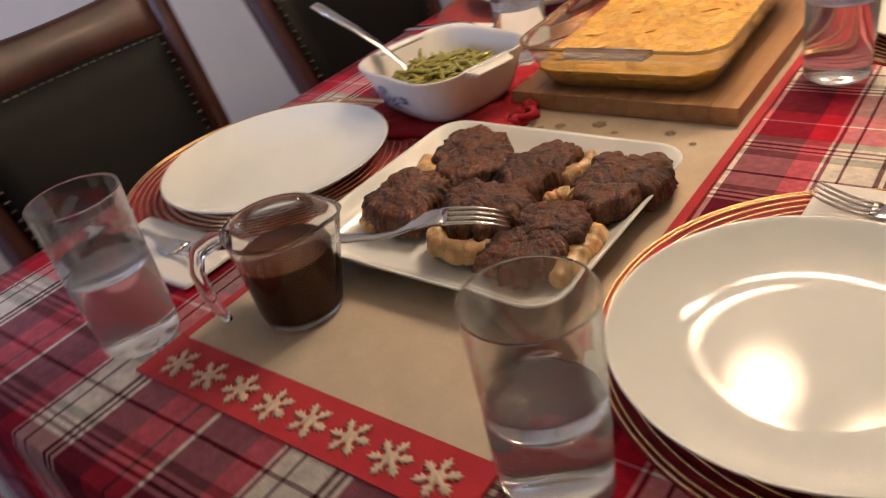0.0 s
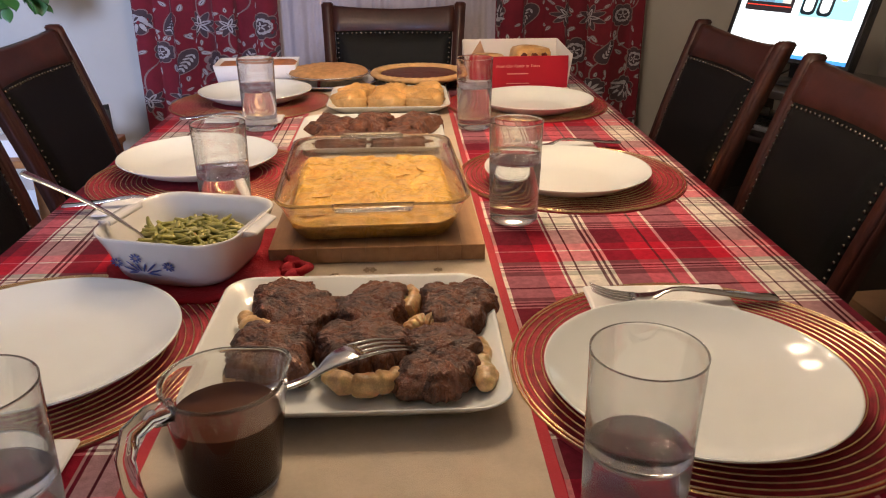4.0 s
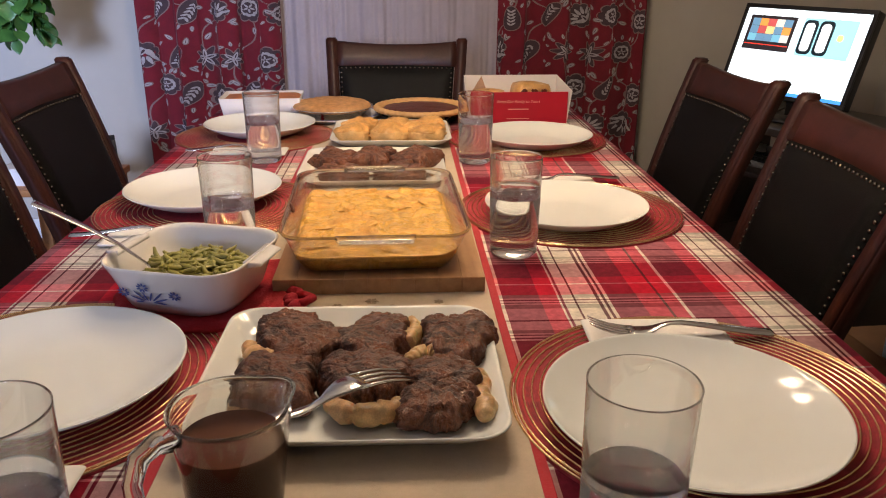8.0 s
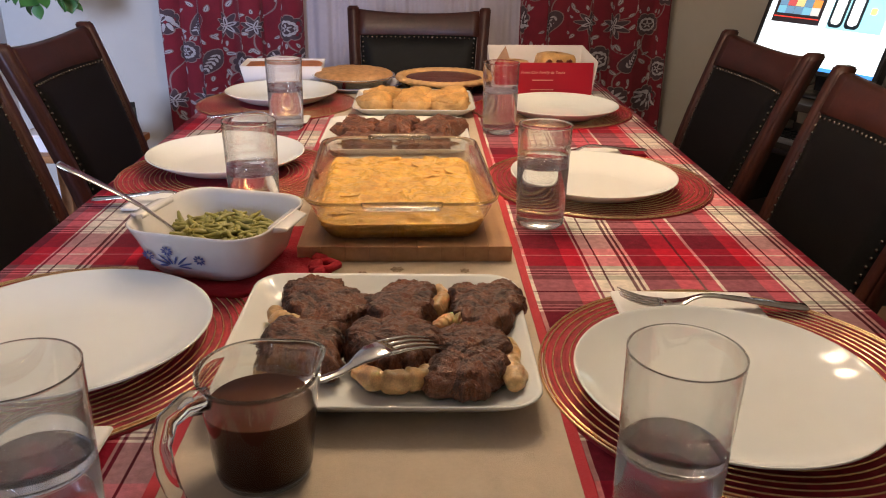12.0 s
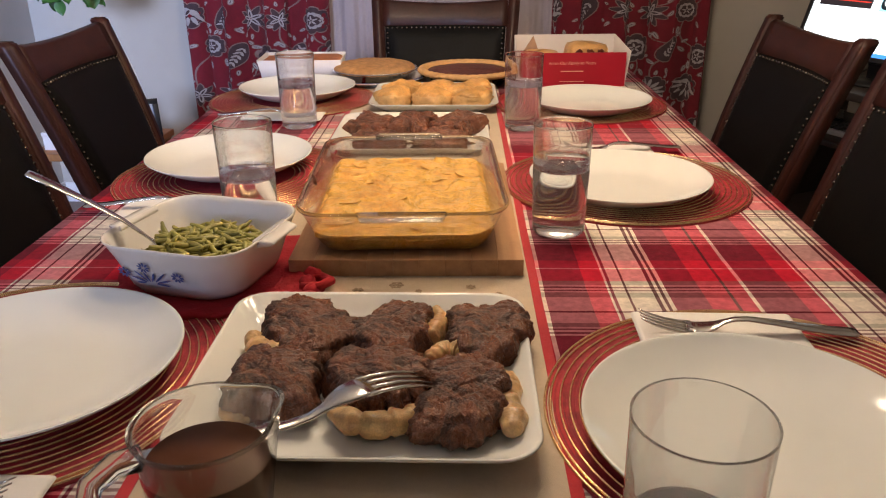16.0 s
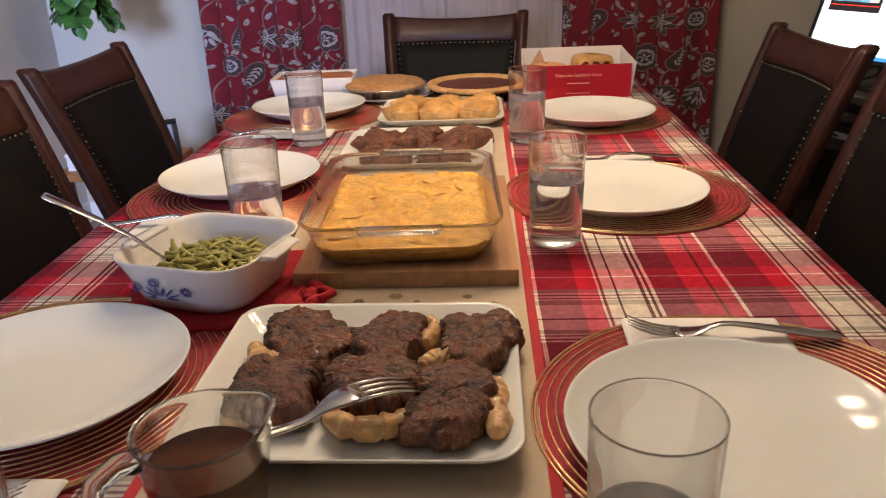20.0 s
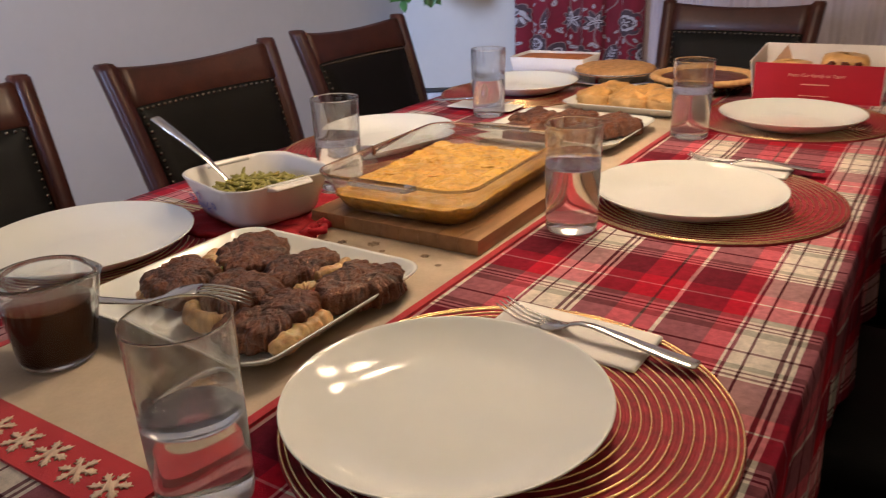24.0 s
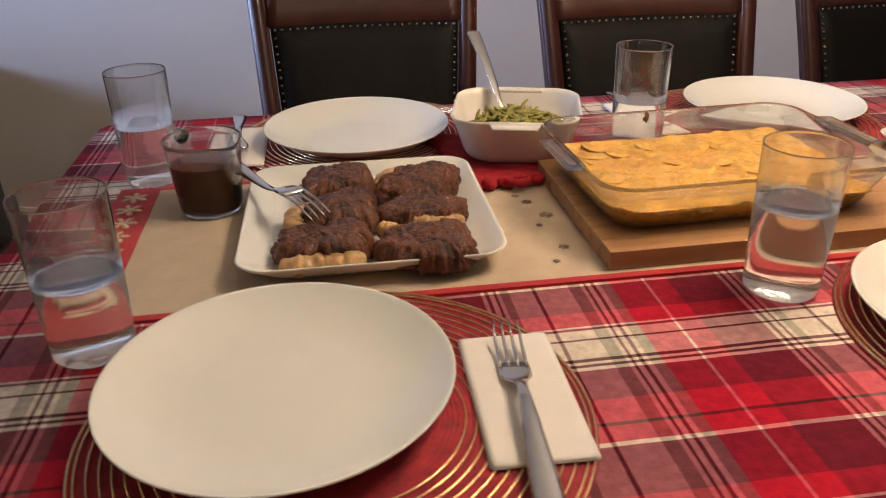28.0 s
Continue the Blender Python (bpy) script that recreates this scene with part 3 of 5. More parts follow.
def make_mat(m):
    ob = thing("placemat", "round red woven placemat with gold thread rings", "placemat", m, "round placemats")
    prof = [(0.0, 0.0), (0.02, 0.003)]
    r = 0.02
    while r < 0.197:
        prof += [(r, 0.0022), (r + 0.0018, 0.0038), (r + 0.0036, 0.0022)]
        r += 0.0040
    prof += [(0.2005, 0.0015), (0.2005, 0.0)]
    coil = part("coil", lathe(prof, 96), M_MATRED, ob)
    for r in (0.1985, 0.1936, 0.1850, 0.1764, 0.1678, 0.1592, 0.1506, 0.142, 0.1334, 0.1248, 0.1162, 0.1076, 0.099):
        n = int(2 * math.pi * r / 0.0020)
        w, hi_z = (0.0012, 0.0047) if r < 0.193 else (0.0014, 0.0050)
        bm = bmesh.new()
        for k in range(n):
            a0, a1 = 2 * math.pi * k / n, 2 * math.pi * (k + 0.80) / n
            slant = 0.5 * w / r
            rows_ = []
            for q, z in ((-1.0, 0.0030), (-0.75, 0.3 * 0.0030 + 0.7 * hi_z), (-0.3, hi_z), (0.3, hi_z), (0.75, 0.3 * 0.0030 + 0.7 * hi_z), (1.0, 0.0030)):
                rows_.append([bm.verts.new(((r + q * w) * math.cos(a + q * slant), (r + q * w) * math.sin(a + q * slant), z)) for a in (a0, a1)])
            for p0, p1 in zip(rows_, rows_[1:]):
                bm.faces.new((p0[0], p0[1], p1[1], p1[0]))
        part("gold_ring", finish(bm), M_GOLD, coil, "metallic gold thread ring")
    return ob


def make_glass(m, fill=0.075):
    ob = thing("drinking_glass", "clear straight drinking glass half full of water", "glass", m, "water glasses")
    ri = lambda z: 0.0352 + (z - 0.022) / 0.1235 * 0.0030
    ro = lambda z: 0.0368 + (z - 0.018) / 0.1310 * 0.0026
    low = [(0.0, 0.0075), (0.010, 0.0068), (0.019, 0.0042), (0.0265, 0.0), (0.0332, 0.0008), (0.0360, 0.004), (0.0366, 0.009), (0.0364, 0.018), (ro(0.03), 0.03), (ro(fill), fill), (ri(fill), fill + 0.0010), (ri(fill) - 0.0012, fill), (0.02, fill - 0.0004), (0.0, fill - 0.0004)]
    part("water_filled_base", lathe(low, 56), M_WET, ob, "heavy glass base full of clear water")
    top = [(ro(fill), fill + 0.0003), (0.0394, 0.1510), (0.0395, 0.1526), (0.0390, 0.1532), (0.0384, 0.1524), (ri(0.1485), 0.1508), (ri(fill + 0.02), fill + 0.02), (ri(fill), fill + 0.0013)]
    part("vessel", lathe(top + top[:1], 56), M_TUMBLER, ob)
    part("water", lathe([(0.0, fill + 0.0003), (ri(fill) - 0.002, fill + 0.0004), (ri(fill) - 0.0012, fill + 0.0012), (ri(fill) - 0.002, fill + 0.0013), (0.0, fill + 0.001)], 48), M_WATER, ob, "still clear water surface")
    return ob


PLATES = [(0.338, 0.184), (0.332, 0.842), (0.356, 1.428), (-0.308, 0.264), (-0.322, 0.948), (-0.336, 1.556)]
MATS = [(0.370, 0.230), (0.348, 0.889), (0.345, 1.492), (-0.330, 0.278), (-0.302, 0.906), (-0.343, 1.530)]
GLASSES = [(0.234, 0.010, 0.075), (0.222, 0.674, 0.092), (0.200, 1.262, 0.09), (-0.196, -0.022, 0.08), (-0.210, 0.676, 0.075), (-0.271, 1.268, 0.085)]
pm = make_mat(place(*MATS[0]))
for x, y in MATS[1:]:
    copy_thing(pm, place(x, y, TZ, 40 * x))
pl = make_plate(place(*PLATES[0], TZ + 0.0045))
for x, y in PLATES[1:]:
    copy_thing(pl, place(x, y, TZ + 0.0045, 50 * x))
for x, y, fl in GLASSES:
    make_glass(place(x, y), fl)


# ---- chairs ----
def make_chair(m):
    """Origin on the floor under the backrest's foot; the seat points along +x, the back is at x = 0."""
    ob = thing("dining_chair", "dark cherry wood dining chair with black leather back and nailhead trim", "chair", m, "dining chairs")
    lean = 0.145

    def bx(z):
        return -lean * max(0.0, (z - 0.45) / 0.47) ** 1.25

    def half(z):
        return 0.200 + 0.030 * max(0.0, (z - 0.45) / 0.47)

    for s in (-1, 1):
        pts = [(0.02, s * 0.197, 0.0), (0.0, s * 0.199, 0.25), (0.0, s * 0.200, 0.45)] + [(bx(z), s * half(z), z) for z in (0.52, 0.58, 0.64, 0.70, 0.76, 0.82, 0.87, 0.905, 0.920)]
        loops = [[(x - 0.017, y - 0.019, z), (x + 0.019, y - 0.019, z), (x + 0.019, y + 0.019, z), (x - 0.017, y + 0.019, z)] for x, y, z in pts]
        bm = rings(loops)
        bmesh.ops.bevel(bm, geom=[e for e in bm.edges if abs(e.verts[0].co.z - e.verts[1].co.z) > 0.008] + [e for e in bm.edges if min(e.verts[0].co.z, e.verts[1].co.z) > 0.919], offset=0.0045, segments=3, affect="EDGES")
        part("back_post", finish(bm), M_WOOD, ob)
        part("front_leg", rings([rrect(0.018, 0.018, 0.003, 0.0, 2), rrect(0.022, 0.022, 0.004, 0.40, 2)]), M_WOOD, ob, "", pose(0.43, s * 0.20, 0))
    # curved top rail between the posts, rising to its ends
    loops = []
    for k in range(17):
        u = k / 16 * 2 - 1
        y = u * 0.2085
        hgt = 0.898 + 0.013 * u * u
        bow = -0.020 * (1 - u * u)
        low = 0.826
        face = [(low, 0.012), (low + 0.004, 0.015), (0.86, 0.0155), (hgt - 0.007, 0.015), (hgt - 0.002, 0.012), (hgt, 0.004), (hgt - 0.002, -0.010), (hgt - 0.010, -0.013), (low, -0.012)]
        loops.append([(bx(z) + bow + d, y, z) for z, d in face])
    part("top_rail", rings(loops), M_WOOD, ob)

    # padded back with soft rolled edges
    def pad_at(u, v, side):
        z = 0.50 + v * 0.331
        near = min((1 - abs(u)) * 0.19, v * 0.33, (1 - v) * 0.33)
        puff = 0.020 * min(1.0, near / 0.035) ** 0.5 + 0.004 * (1 - u * u)
        x = bx(z) - 0.020 * (1 - u * u) * v + (0.006 + puff if side else -0.010)
        return (x, u * (half(z) - 0.0215), z)

    n, mm = 26, 26
    bm = bmesh.new()
    front, back = ([[bm.verts.new(pad_at(math.sin((i / n - 0.5) * math.pi), 0.5 + 0.5 * math.sin((j / mm - 0.5) * math.pi), side)) for j in range(mm + 1)] for i in range(n + 1)] for side in (1, 0))
    for g in (front, back):
        for i in range(n):
            for j in range(mm):
                bm.faces.new((g[i][j], g[i + 1][j], g[i + 1][j + 1], g[i][j + 1]))
    for i in range(n):
        bm.faces.new((front[i][0], front[i + 1][0], back[i + 1][0], back[i][0]))
        bm.faces.new((front[i][mm], front[i + 1][mm], back[i + 1][mm], back[i][mm]))
    for j in range(mm):
        bm.faces.new((front[0][j], front[0][j + 1], back[0][j + 1], back[0][j]))
        bm.faces.new((front[n][j], front[n][j + 1], back[n][j + 1], back[n][j]))
    part("back_pad", finish(bm), M_LEATHER, ob, "padded black leather back panel")
    # nailheads along the sides and the top of the pad
    bm = bmesh.new()
    spots = [(s, 0.03 + 0.94 * k / 20) for s in (-0.955, 0.955) for k in range(20)] + [(-0.95 + 1.9 * k / 24, 0.972) for k in range(25)]
    for u, v in spots:
        bmesh.ops.create_icosphere(bm, subdivisions=2, radius=0.0044, matrix=Matrix.Translation(pad_at(u, v, 1)) @ Matrix.Diagonal((0.75, 1, 1, 1)))
    part("nailhead_trim", finish(bm), M_BRASS, ob, "row of round metal nailheads", kind="stuff")
    part("lower_rail", box(0.022, 0.362, 0.05, (-0.001, 0, 0.485), 0.004), M_WOOD, ob)
    seat = rings([rrect(0.225, 0.232, 0.03, 0.40), rrect(0.228, 0.235, 0.03, 0.445), rrect(0.222, 0.228, 0.035, 0.465), rrect(0.19, 0.195, 0.04, 0.482), rrect(0.10, 0.10, 0.04, 0.488)])
    part("seat", seat, M_LEATHER, ob, "padded black leather seat", pose(0.235, 0, 0))
    part("seat_apron", box(0.40, 0.42, 0.05, (0.235, 0, 0.385), 0.004), M_WOOD, ob)
    return ob


CHAIRS = [(-0.765, 0.300, 0), (-0.716, 0.918, 0), (-0.760, 1.535, 1), (0.752, 1.563, 184), (0.750, 0.935, 180), (-0.010, 2.240, -91)]
first = make_chair(pose(*CHAIRS[0][:2], 0))
for x, y, r in CHAIRS[1:]:
    copy_thing(first, pose(x, y, 0, 0, 0, r))


# ---- food and serving dishes ----
def lump(rx, ry, rz, seed, rough=0.18, freq=2.2, sub=4):
    """An uneven rounded lump of the given half sizes."""
    bm = bmesh.new()
    bmesh.ops.create_icosphere(bm, subdivisions=sub, radius=1)
    off = Vector((seed * 3.7, seed * 1.3, seed * 2.1))
    for v in bm.verts:
        p = v.co.copy()
        d = 1 + rough * noise.fractal(p * freq + off, 1.0, 2.0, 4) + rough * 0.7 * noise.noise(p * freq * 0.6 + off)
        v.co = Vector((p.x * rx * d, p.y * ry * d, p.z * rz * (1 + 0.5 * (d - 1))))
    return finish(bm)


def slab(rx, ry, h, seed, n=110, bulge=(), tilt=(0.0, 0.0), rough=0.16):
    """A thick cut of meat: bulge are factors of its outline at even turns; a fairly flat, seared top and torn sides."""
    off = Vector((seed * 5.1, seed * 2.3, seed))
    bulge = bulge or (1,)
    edge = []
    for k in range(n):
        a = 2 * math.pi * k / n
        t = k / n * len(bulge)
        i, u = int(t), t - int(t)
        u = u * u * (3 - 2 * u)
        e = bulge[i % len(bulge)] * (1 - u) + bulge[(i + 1) % len(bulge)] * u
        e = 1 + 1.15 * (e - 1)
        c, s_ = math.cos(a), math.sin(a)
        e += rough * 0.9 * noise.noise(Vector((c * 3.0, s_ * 3.0, 3)) + off) + rough * 0.65 * noise.noise(Vector((c * 8, s_ * 8, 7)) + off) + rough * 0.35 * noise.noise(Vector((c * 21, s_ * 21, 5)) + off)
        edge.append(e)
    loops = []
    prof = [(0.84, 0.0), (0.95, 0.07), (1.0, 0.18), (1.01, 0.32), (0.995, 0.46), (0.97, 0.59), (0.945, 0.71), (0.91, 0.81), (0.87, 0.89), (0.82, 0.945)]
    prof += [(0.77 * (1 - i / 44) + 0.004, 0.98 + 0.12 * (i / 44) ** 0.8) for i in range(44)]
    for s, z in prof:
        row = []
        for k in range(n):
            a = 2 * math.pi * k / n
            e = (edge[k] * s if s > 0.45 else s * (edge[k] * s / 0.45 + (1 - s / 0.45)))
            x, y = rx * e * math.cos(a), ry * e * math.sin(a)
            q = Vector((x, y, z * h))
            w = noise.fractal(q * 85 + off, 0.75, 2.1, 5)
            mid = noise.noise(q * 42 + off * 1.7)
            fold = abs(noise.noise(Vector((x * 1.3, y * 1.7, z * h)) * 26 + off))
            torn = noise.noise(Vector((x * 0.7, y * 0.7, z * h * 2.6)) * 75 + off)
            zz = z * h + z * (tilt[0] * x + tilt[1] * y)
            if z > 0.4:
                zz += (0.0042 * mid + 0.0018 * w - 0.0016 * max(0.0, 0.07 - fold) / 0.07) * min(1.0, (z - 0.4) * 3)
            crust = noise.noise(q * 210 + off) + 0.6 * noise.noise(q * 430 + off)
            zz += 0.0004 * crust * (z > 0.5)
            out = 1 + 0.006 * crust * (0.04 < z < 0.97) + (0.040 * w + 0.065 * torn + 0.05 * mid) * (0.04 < z < 0.97)
            row.append((x * out, y * out, max(zz, 0.0)))
        loops.append(row)
    return rings(loops)


def fat_strip(pts, wide, tall, seed, base=0.002):
    """A cap of fat along a curve of points, rounded, folded and pinched along its length."""
    off = Vector((seed * 1.9, seed * 4.3, 0))
    pts = [Vector((*p, 0)) for p in pts]
    path = []
    for i in range(49):
        t = i / 48 * (len(pts) - 1)
        k = min(int(t), len(pts) - 2)
        u = t - k
        p0, p1, p2, p3 = pts[max(k - 1, 0)], pts[k], pts[k + 1], pts[min(k + 2, len(pts) - 1)]
        path.append(0.5 * (2 * p1 + (p2 - p0) * u + (2 * p0 - 5 * p1 + 4 * p2 - p3) * u * u + (3 * p1 - p0 - 3 * p2 + p3) * u ** 3))
    loops = []
    for i, c in enumerate(path):
        d = (path[min(i + 1, 48)] - path[max(i - 1, 0)]).normalized()
        side = Vector((-d.y, d.x, 0))
        t = i / 48
        end = max(0.0, 1 - abs(2 * t - 1) ** 5) ** 0.5 + 0.02
        pinch = 1 + 0.22 * noise.noise(Vector((t * 7, seed, 0))) - 0.20 * max(0.0, 1 - abs(((t * 4.4 + seed * 0.37) % 1) - 0.5) / 0.10)
        row = []
        for q in range(20):
            a = 2 * math.pi * q / 20
            co, si = math.cos(a), math.sin(a)
            k = end * pinch * (1 + 0.22 * noise.fractal(Vector((co, si, t * 6)) * 1.3 + off, 1, 2, 3))
            row.append(c + side * (wide * co * k) + Vector((0, 0, base + tall / 2 + tall / 2 * si * k)))
        loops.append(row)
    return rings(loops)


def platter(m, w, d, h, label):
    prof = [rrect(w * 0.78, d * 0.76, 0.03, 0.004), rrect(w * 0.82, d * 0.80, 0.03, 0.006), rrect(w * 0.90, d * 0.89, 0.032, h * 0.55), rrect(w * 0.97, d * 0.97, 0.034, h * 0.93), rrect(w * 0.99, d * 0.99, 0.034, h), rrect(w, d, 0.034, h * 0.96), rrect(w * 0.985, d * 0.985, 0.034, h * 0.85), rrect(w * 0.90, d * 0.88, 0.032, h * 0.4), rrect(w * 0.80, d * 0.78, 0.03, 0.0)]
    ob = thing("serving_platter", label, "platter", m, "white serving platters")
    part("dish", rings(prof), M_WHITE, ob)
    foot = [rrect(w * 0.74, d * 0.72, 0.03, z) for z in (-0.003, 0.001)] + [rrect(w * 0.70, d * 0.68, 0.028, z) for z in (0.001, -0.003)]
    part("foot_rim", rings(foot, cyclic=True), M_WHITE, ob)
    return ob


STEAK_Z = TZ + 0.0025 + 0.006
platter(place(0.010, 0.267, TZ + 0.003, 1), 0.152, 0.143, 0.027, "white rectangular porcelain platter holding six cooked steaks on the runner")


def steak(x, y, rx, ry, h, seed, bulge, tilt, fats, label):
    """fats: curves on the platter, half width and height of each cap of fat."""
    ob = thing("steak", label, "steak", place(x, y - 0.007, STEAK_Z + 0.001), "cooked steaks")
    part("meat", slab(0.98 * rx, 0.97 * ry, h, seed, 200, bulge, tilt), M_MEAT, ob)
    for i, (pts, wide, tall) in enumerate(fats):
        part("fat", fat_strip([(0.90 * (px - x), 0.90 * (py - y)) for px, py in pts], 1.05 * wide, 0.80 * tall, seed + i * 1.7), M_FAT, ob, "glossy yellow fat edge")


steak(-0.062, 0.342, 0.050, 0.050, 0.028, 1, (1.10, 0.92, 1.08, 1.25, 0.84, 0.90, 1.16, 1.16), (-0.04, 0.06), [([(-0.116, 0.330), (-0.105, 0.306), (-0.082, 0.293), (-0.058, 0.296)], 0.011, 0.024)], "dark seared beef steak with a yellow fat edge")
steak(0.030, 0.336, 0.045, 0.050, 0.028, 2, (0.84, 1.06, 1.14, 1.0, 1.06, 0.96, 1.08, 0.90), (0.10, 0.05), [([(0.066, 0.386), (0.078, 0.366), (0.074, 0.340), (0.069, 0.320)], 0.009, 0.031)], "brown seared beef steak with a fat seam")
steak(0.118, 0.336, 0.046, 0.050, 0.031, 3, (1.0, 1.20, 0.92, 1.08, 0.78, 1.04, 1.18, 0.90), (0.02, 0.05), [([(0.062, 0.278), (0.072, 0.293), (0.088, 0.296), (0.098, 0.288)], 0.010, 0.029)], "dark charred beef steak with pale fat")
steak(-0.064, 0.240, 0.045, 0.048, 0.033, 4, (0.82, 0.98, 0.92, 1.10, 0.96, 1.08, 1.0, 1.12), (-0.03, 0.08), [([(-0.106, 0.226), (-0.102, 0.202), (-0.080, 0.190)], 0.008, 0.014)], "brown seared beef steak with a rough surface")
steak(0.026, 0.243, 0.050, 0.045, 0.034, 5, (0.94, 1.06, 0.94, 1.16, 0.98, 0.94, 1.0, 1.04), (0.02, 0.08), [([(-0.012, 0.207), (0.004, 0.186), (0.030, 0.180), (0.056, 0.189), (0.066, 0.204)], 0.0105, 0.026)], "brown beef steak with a thick yellow fat cap")
steak(0.099, 0.226, 0.043, 0.052, 0.031, 6, (0.90, 1.10, 0.96, 1.06, 0.78, 1.28, 1.06, 1.0), (0.06, 0.12), [([(0.136, 0.272), (0.143, 0.250), (0.142, 0.226), (0.146, 0.200), (0.145, 0.172)], 0.011, 0.026)], "charred beef steak with lumps of pale fat along its side")


def strip(rows, thick=0.002, bm=None):
    """A flat piece of metal along x: rows of x, half width, height."""
    loops = []
    for x, w, z in rows:
        t = thick / 2
        loops.append([(x, -w, z), (x, -w * 0.7, z + t), (x, w * 0.7, z + t), (x, w, z), (x, w * 0.7, z - t), (x, -w * 0.7, z - t)])
    return rings(loops, bm=bm)


def make_fork(name, length, label, m, group=""):
    """A four-tined fork along x: raised tine tips, a low bowl, an arched neck, a broad flat handle."""
    ob = thing(name, label, "fork", m, group)
    k = length / 0.21
    for i in range(4):
        y = (-0.0108 + i * 0.0072) * k
        part("tine", tube([(0.0, y * 0.94, 0.0165), (0.012 * k, y, 0.0105), (0.026 * k, y, 0.0058), (0.042 * k, y, 0.0034), (0.052 * k, y, 0.003)], [0.0007, 0.0014, 0.0017, 0.0018, 0.0018], 6), M_STEEL, ob)
    rows = [(0.047, 0.0128, 0.003), (0.056, 0.0135, 0.0026), (0.066, 0.0125, 0.0036), (0.075, 0.0085, 0.0066), (0.082, 0.0050, 0.0105), (0.092, 0.0042, 0.0140), (0.105, 0.0050, 0.0148), (0.130, 0.0068, 0.0122), (0.158, 0.0085, 0.0085), (0.185, 0.0103, 0.0055), (0.203, 0.0108, 0.0045), (0.208, 0.0096, 0.0045), (0.21, 0.0070, 0.0045)]
    part("handle", strip([(x * k, w * k, z) for x, w, z in rows], 0.0030), M_STEEL, ob)
    return ob


fk = make_fork("serving_fork", 0.245, "large stainless steel fork lying across the steaks", Matrix())
e1, e2 = Vector((0.070, 0.217, TZ + 0.058)), Vector((-0.079, 0.115, TZ + 0.059))
dx = (e2 - e1).normalized()
dz = (dx * dx.z - Vector((0, 0, 1))).normalized()
dy = dz.cross(dx)
fk.matrix_basis = Matrix(((dx.x, dy.x, dz.x, e1.x), (dx.y, dy.y, dz.y, e1.y), (dx.z, dy.z, dz.z, e1.z), (0, 0, 0, 1)))

# place cutlery on paper napkins
NAPKINS = [(0.362, 0.377, 0.170, 0.082, 0), (0.347, 1.066, 0.17, 0.085, 1.5), (-0.301, 0.082, 0.18, 0.085, 181.5), (-0.335, 0.736, 0.18, 0.085, 181.5), (-0.321, 1.334, 0.175, 0.080, 181.5)]
for i, (x, y, w, d, r) in enumerate(NAPKINS):
    prof = []
    for k in range(4):
        i_ = 0.0004 * k
        prof += [rrect(w / 2 - 0.0022 - i_, d / 2 - 0.0022 - i_, 0.003, 0.00048 * k, 3), rrect(w / 2 - i_, d / 2 - i_, 0.004, 0.00048 * k + 0.0002, 3), rrect(w / 2 - i_, d / 2 - i_, 0.004, 0.00048 * k + 0.0004, 3)]
    prof += [rrect(w / 2 - 0.006, d / 2 - 0.006, 0.004, 0.0022, 3), rrect(w / 4, d / 4, 0.004, 0.0024, 3)]
    bm = rings(prof)
    solo("paper_napkin", bm, M_NAPKIN, "folded white paper napkin under the cutlery on a placemat", "napkin", place(x, y, TZ + 0.0052, r), "paper napkins")
    kx = -0.083 if r < 90 else -0.075
    base = place(x, y, TZ + 0.0078, r + (-3 if i == 0 else 4))
    make_fork("table_fork", 0.218, "stainless steel dinner fork on a folded napkin", base @ pose(kx, -0.002, 0.0), "table forks")

# ---- gravy jug ----
jug = thing("gravy_jug", "clear glass measuring jug half full of brown gravy", "jug", place(-0.070, 0.074, TZ + 0.003, 222) @ Matrix.Diagonal((0.99, 0.99, 0.97, 1)))


def spout(a, r, z):
    g = max(0.0, math.cos(a - math.pi)) ** 14
    return 0.012 * g * max(0.0, (z - 0.06) / 0.037)


jp = [(0.0, 0.0), (0.033, 0.0), (0.0375, 0.003), (0.039, 0.010), (0.0465, 0.092), (0.0482, 0.0965), (0.0470, 0.098), (0.0450, 0.096), (0.0435, 0.090), (0.0362, 0.012), (0.033, 0.0065), (0.0, 0.006)]
part("vessel", lathe(jp, 64, wob=spout), M_TUMBLER, jug)
gv = lambda z: 0.0362 + (z - 0.012) / 0.078 * 0.0073 + 0.0004
part("gravy", lathe([(0.0, 0.0056), (0.033, 0.0061), (gv(0.012), 0.0118), (gv(0.067), 0.067), (gv(0.067) - 0.001, 0.0676), (0.0, 0.0673)], 48), M_GRAVY, jug, "dark brown gravy")
part("handle", tube([(0.042, 0, 0.088), (0.058, 0, 0.090), (0.074, 0, 0.082), (0.081, 0, 0.062), (0.080, 0, 0.038), (0.076, 0, 0.018), (0.071, 0, 0.004)], [0.0075, 0.007, 0.0065, 0.006, 0.006, 0.0055, 0.004], 12, flat=1.25), M_GLASS, jug, "open clear glass handle")

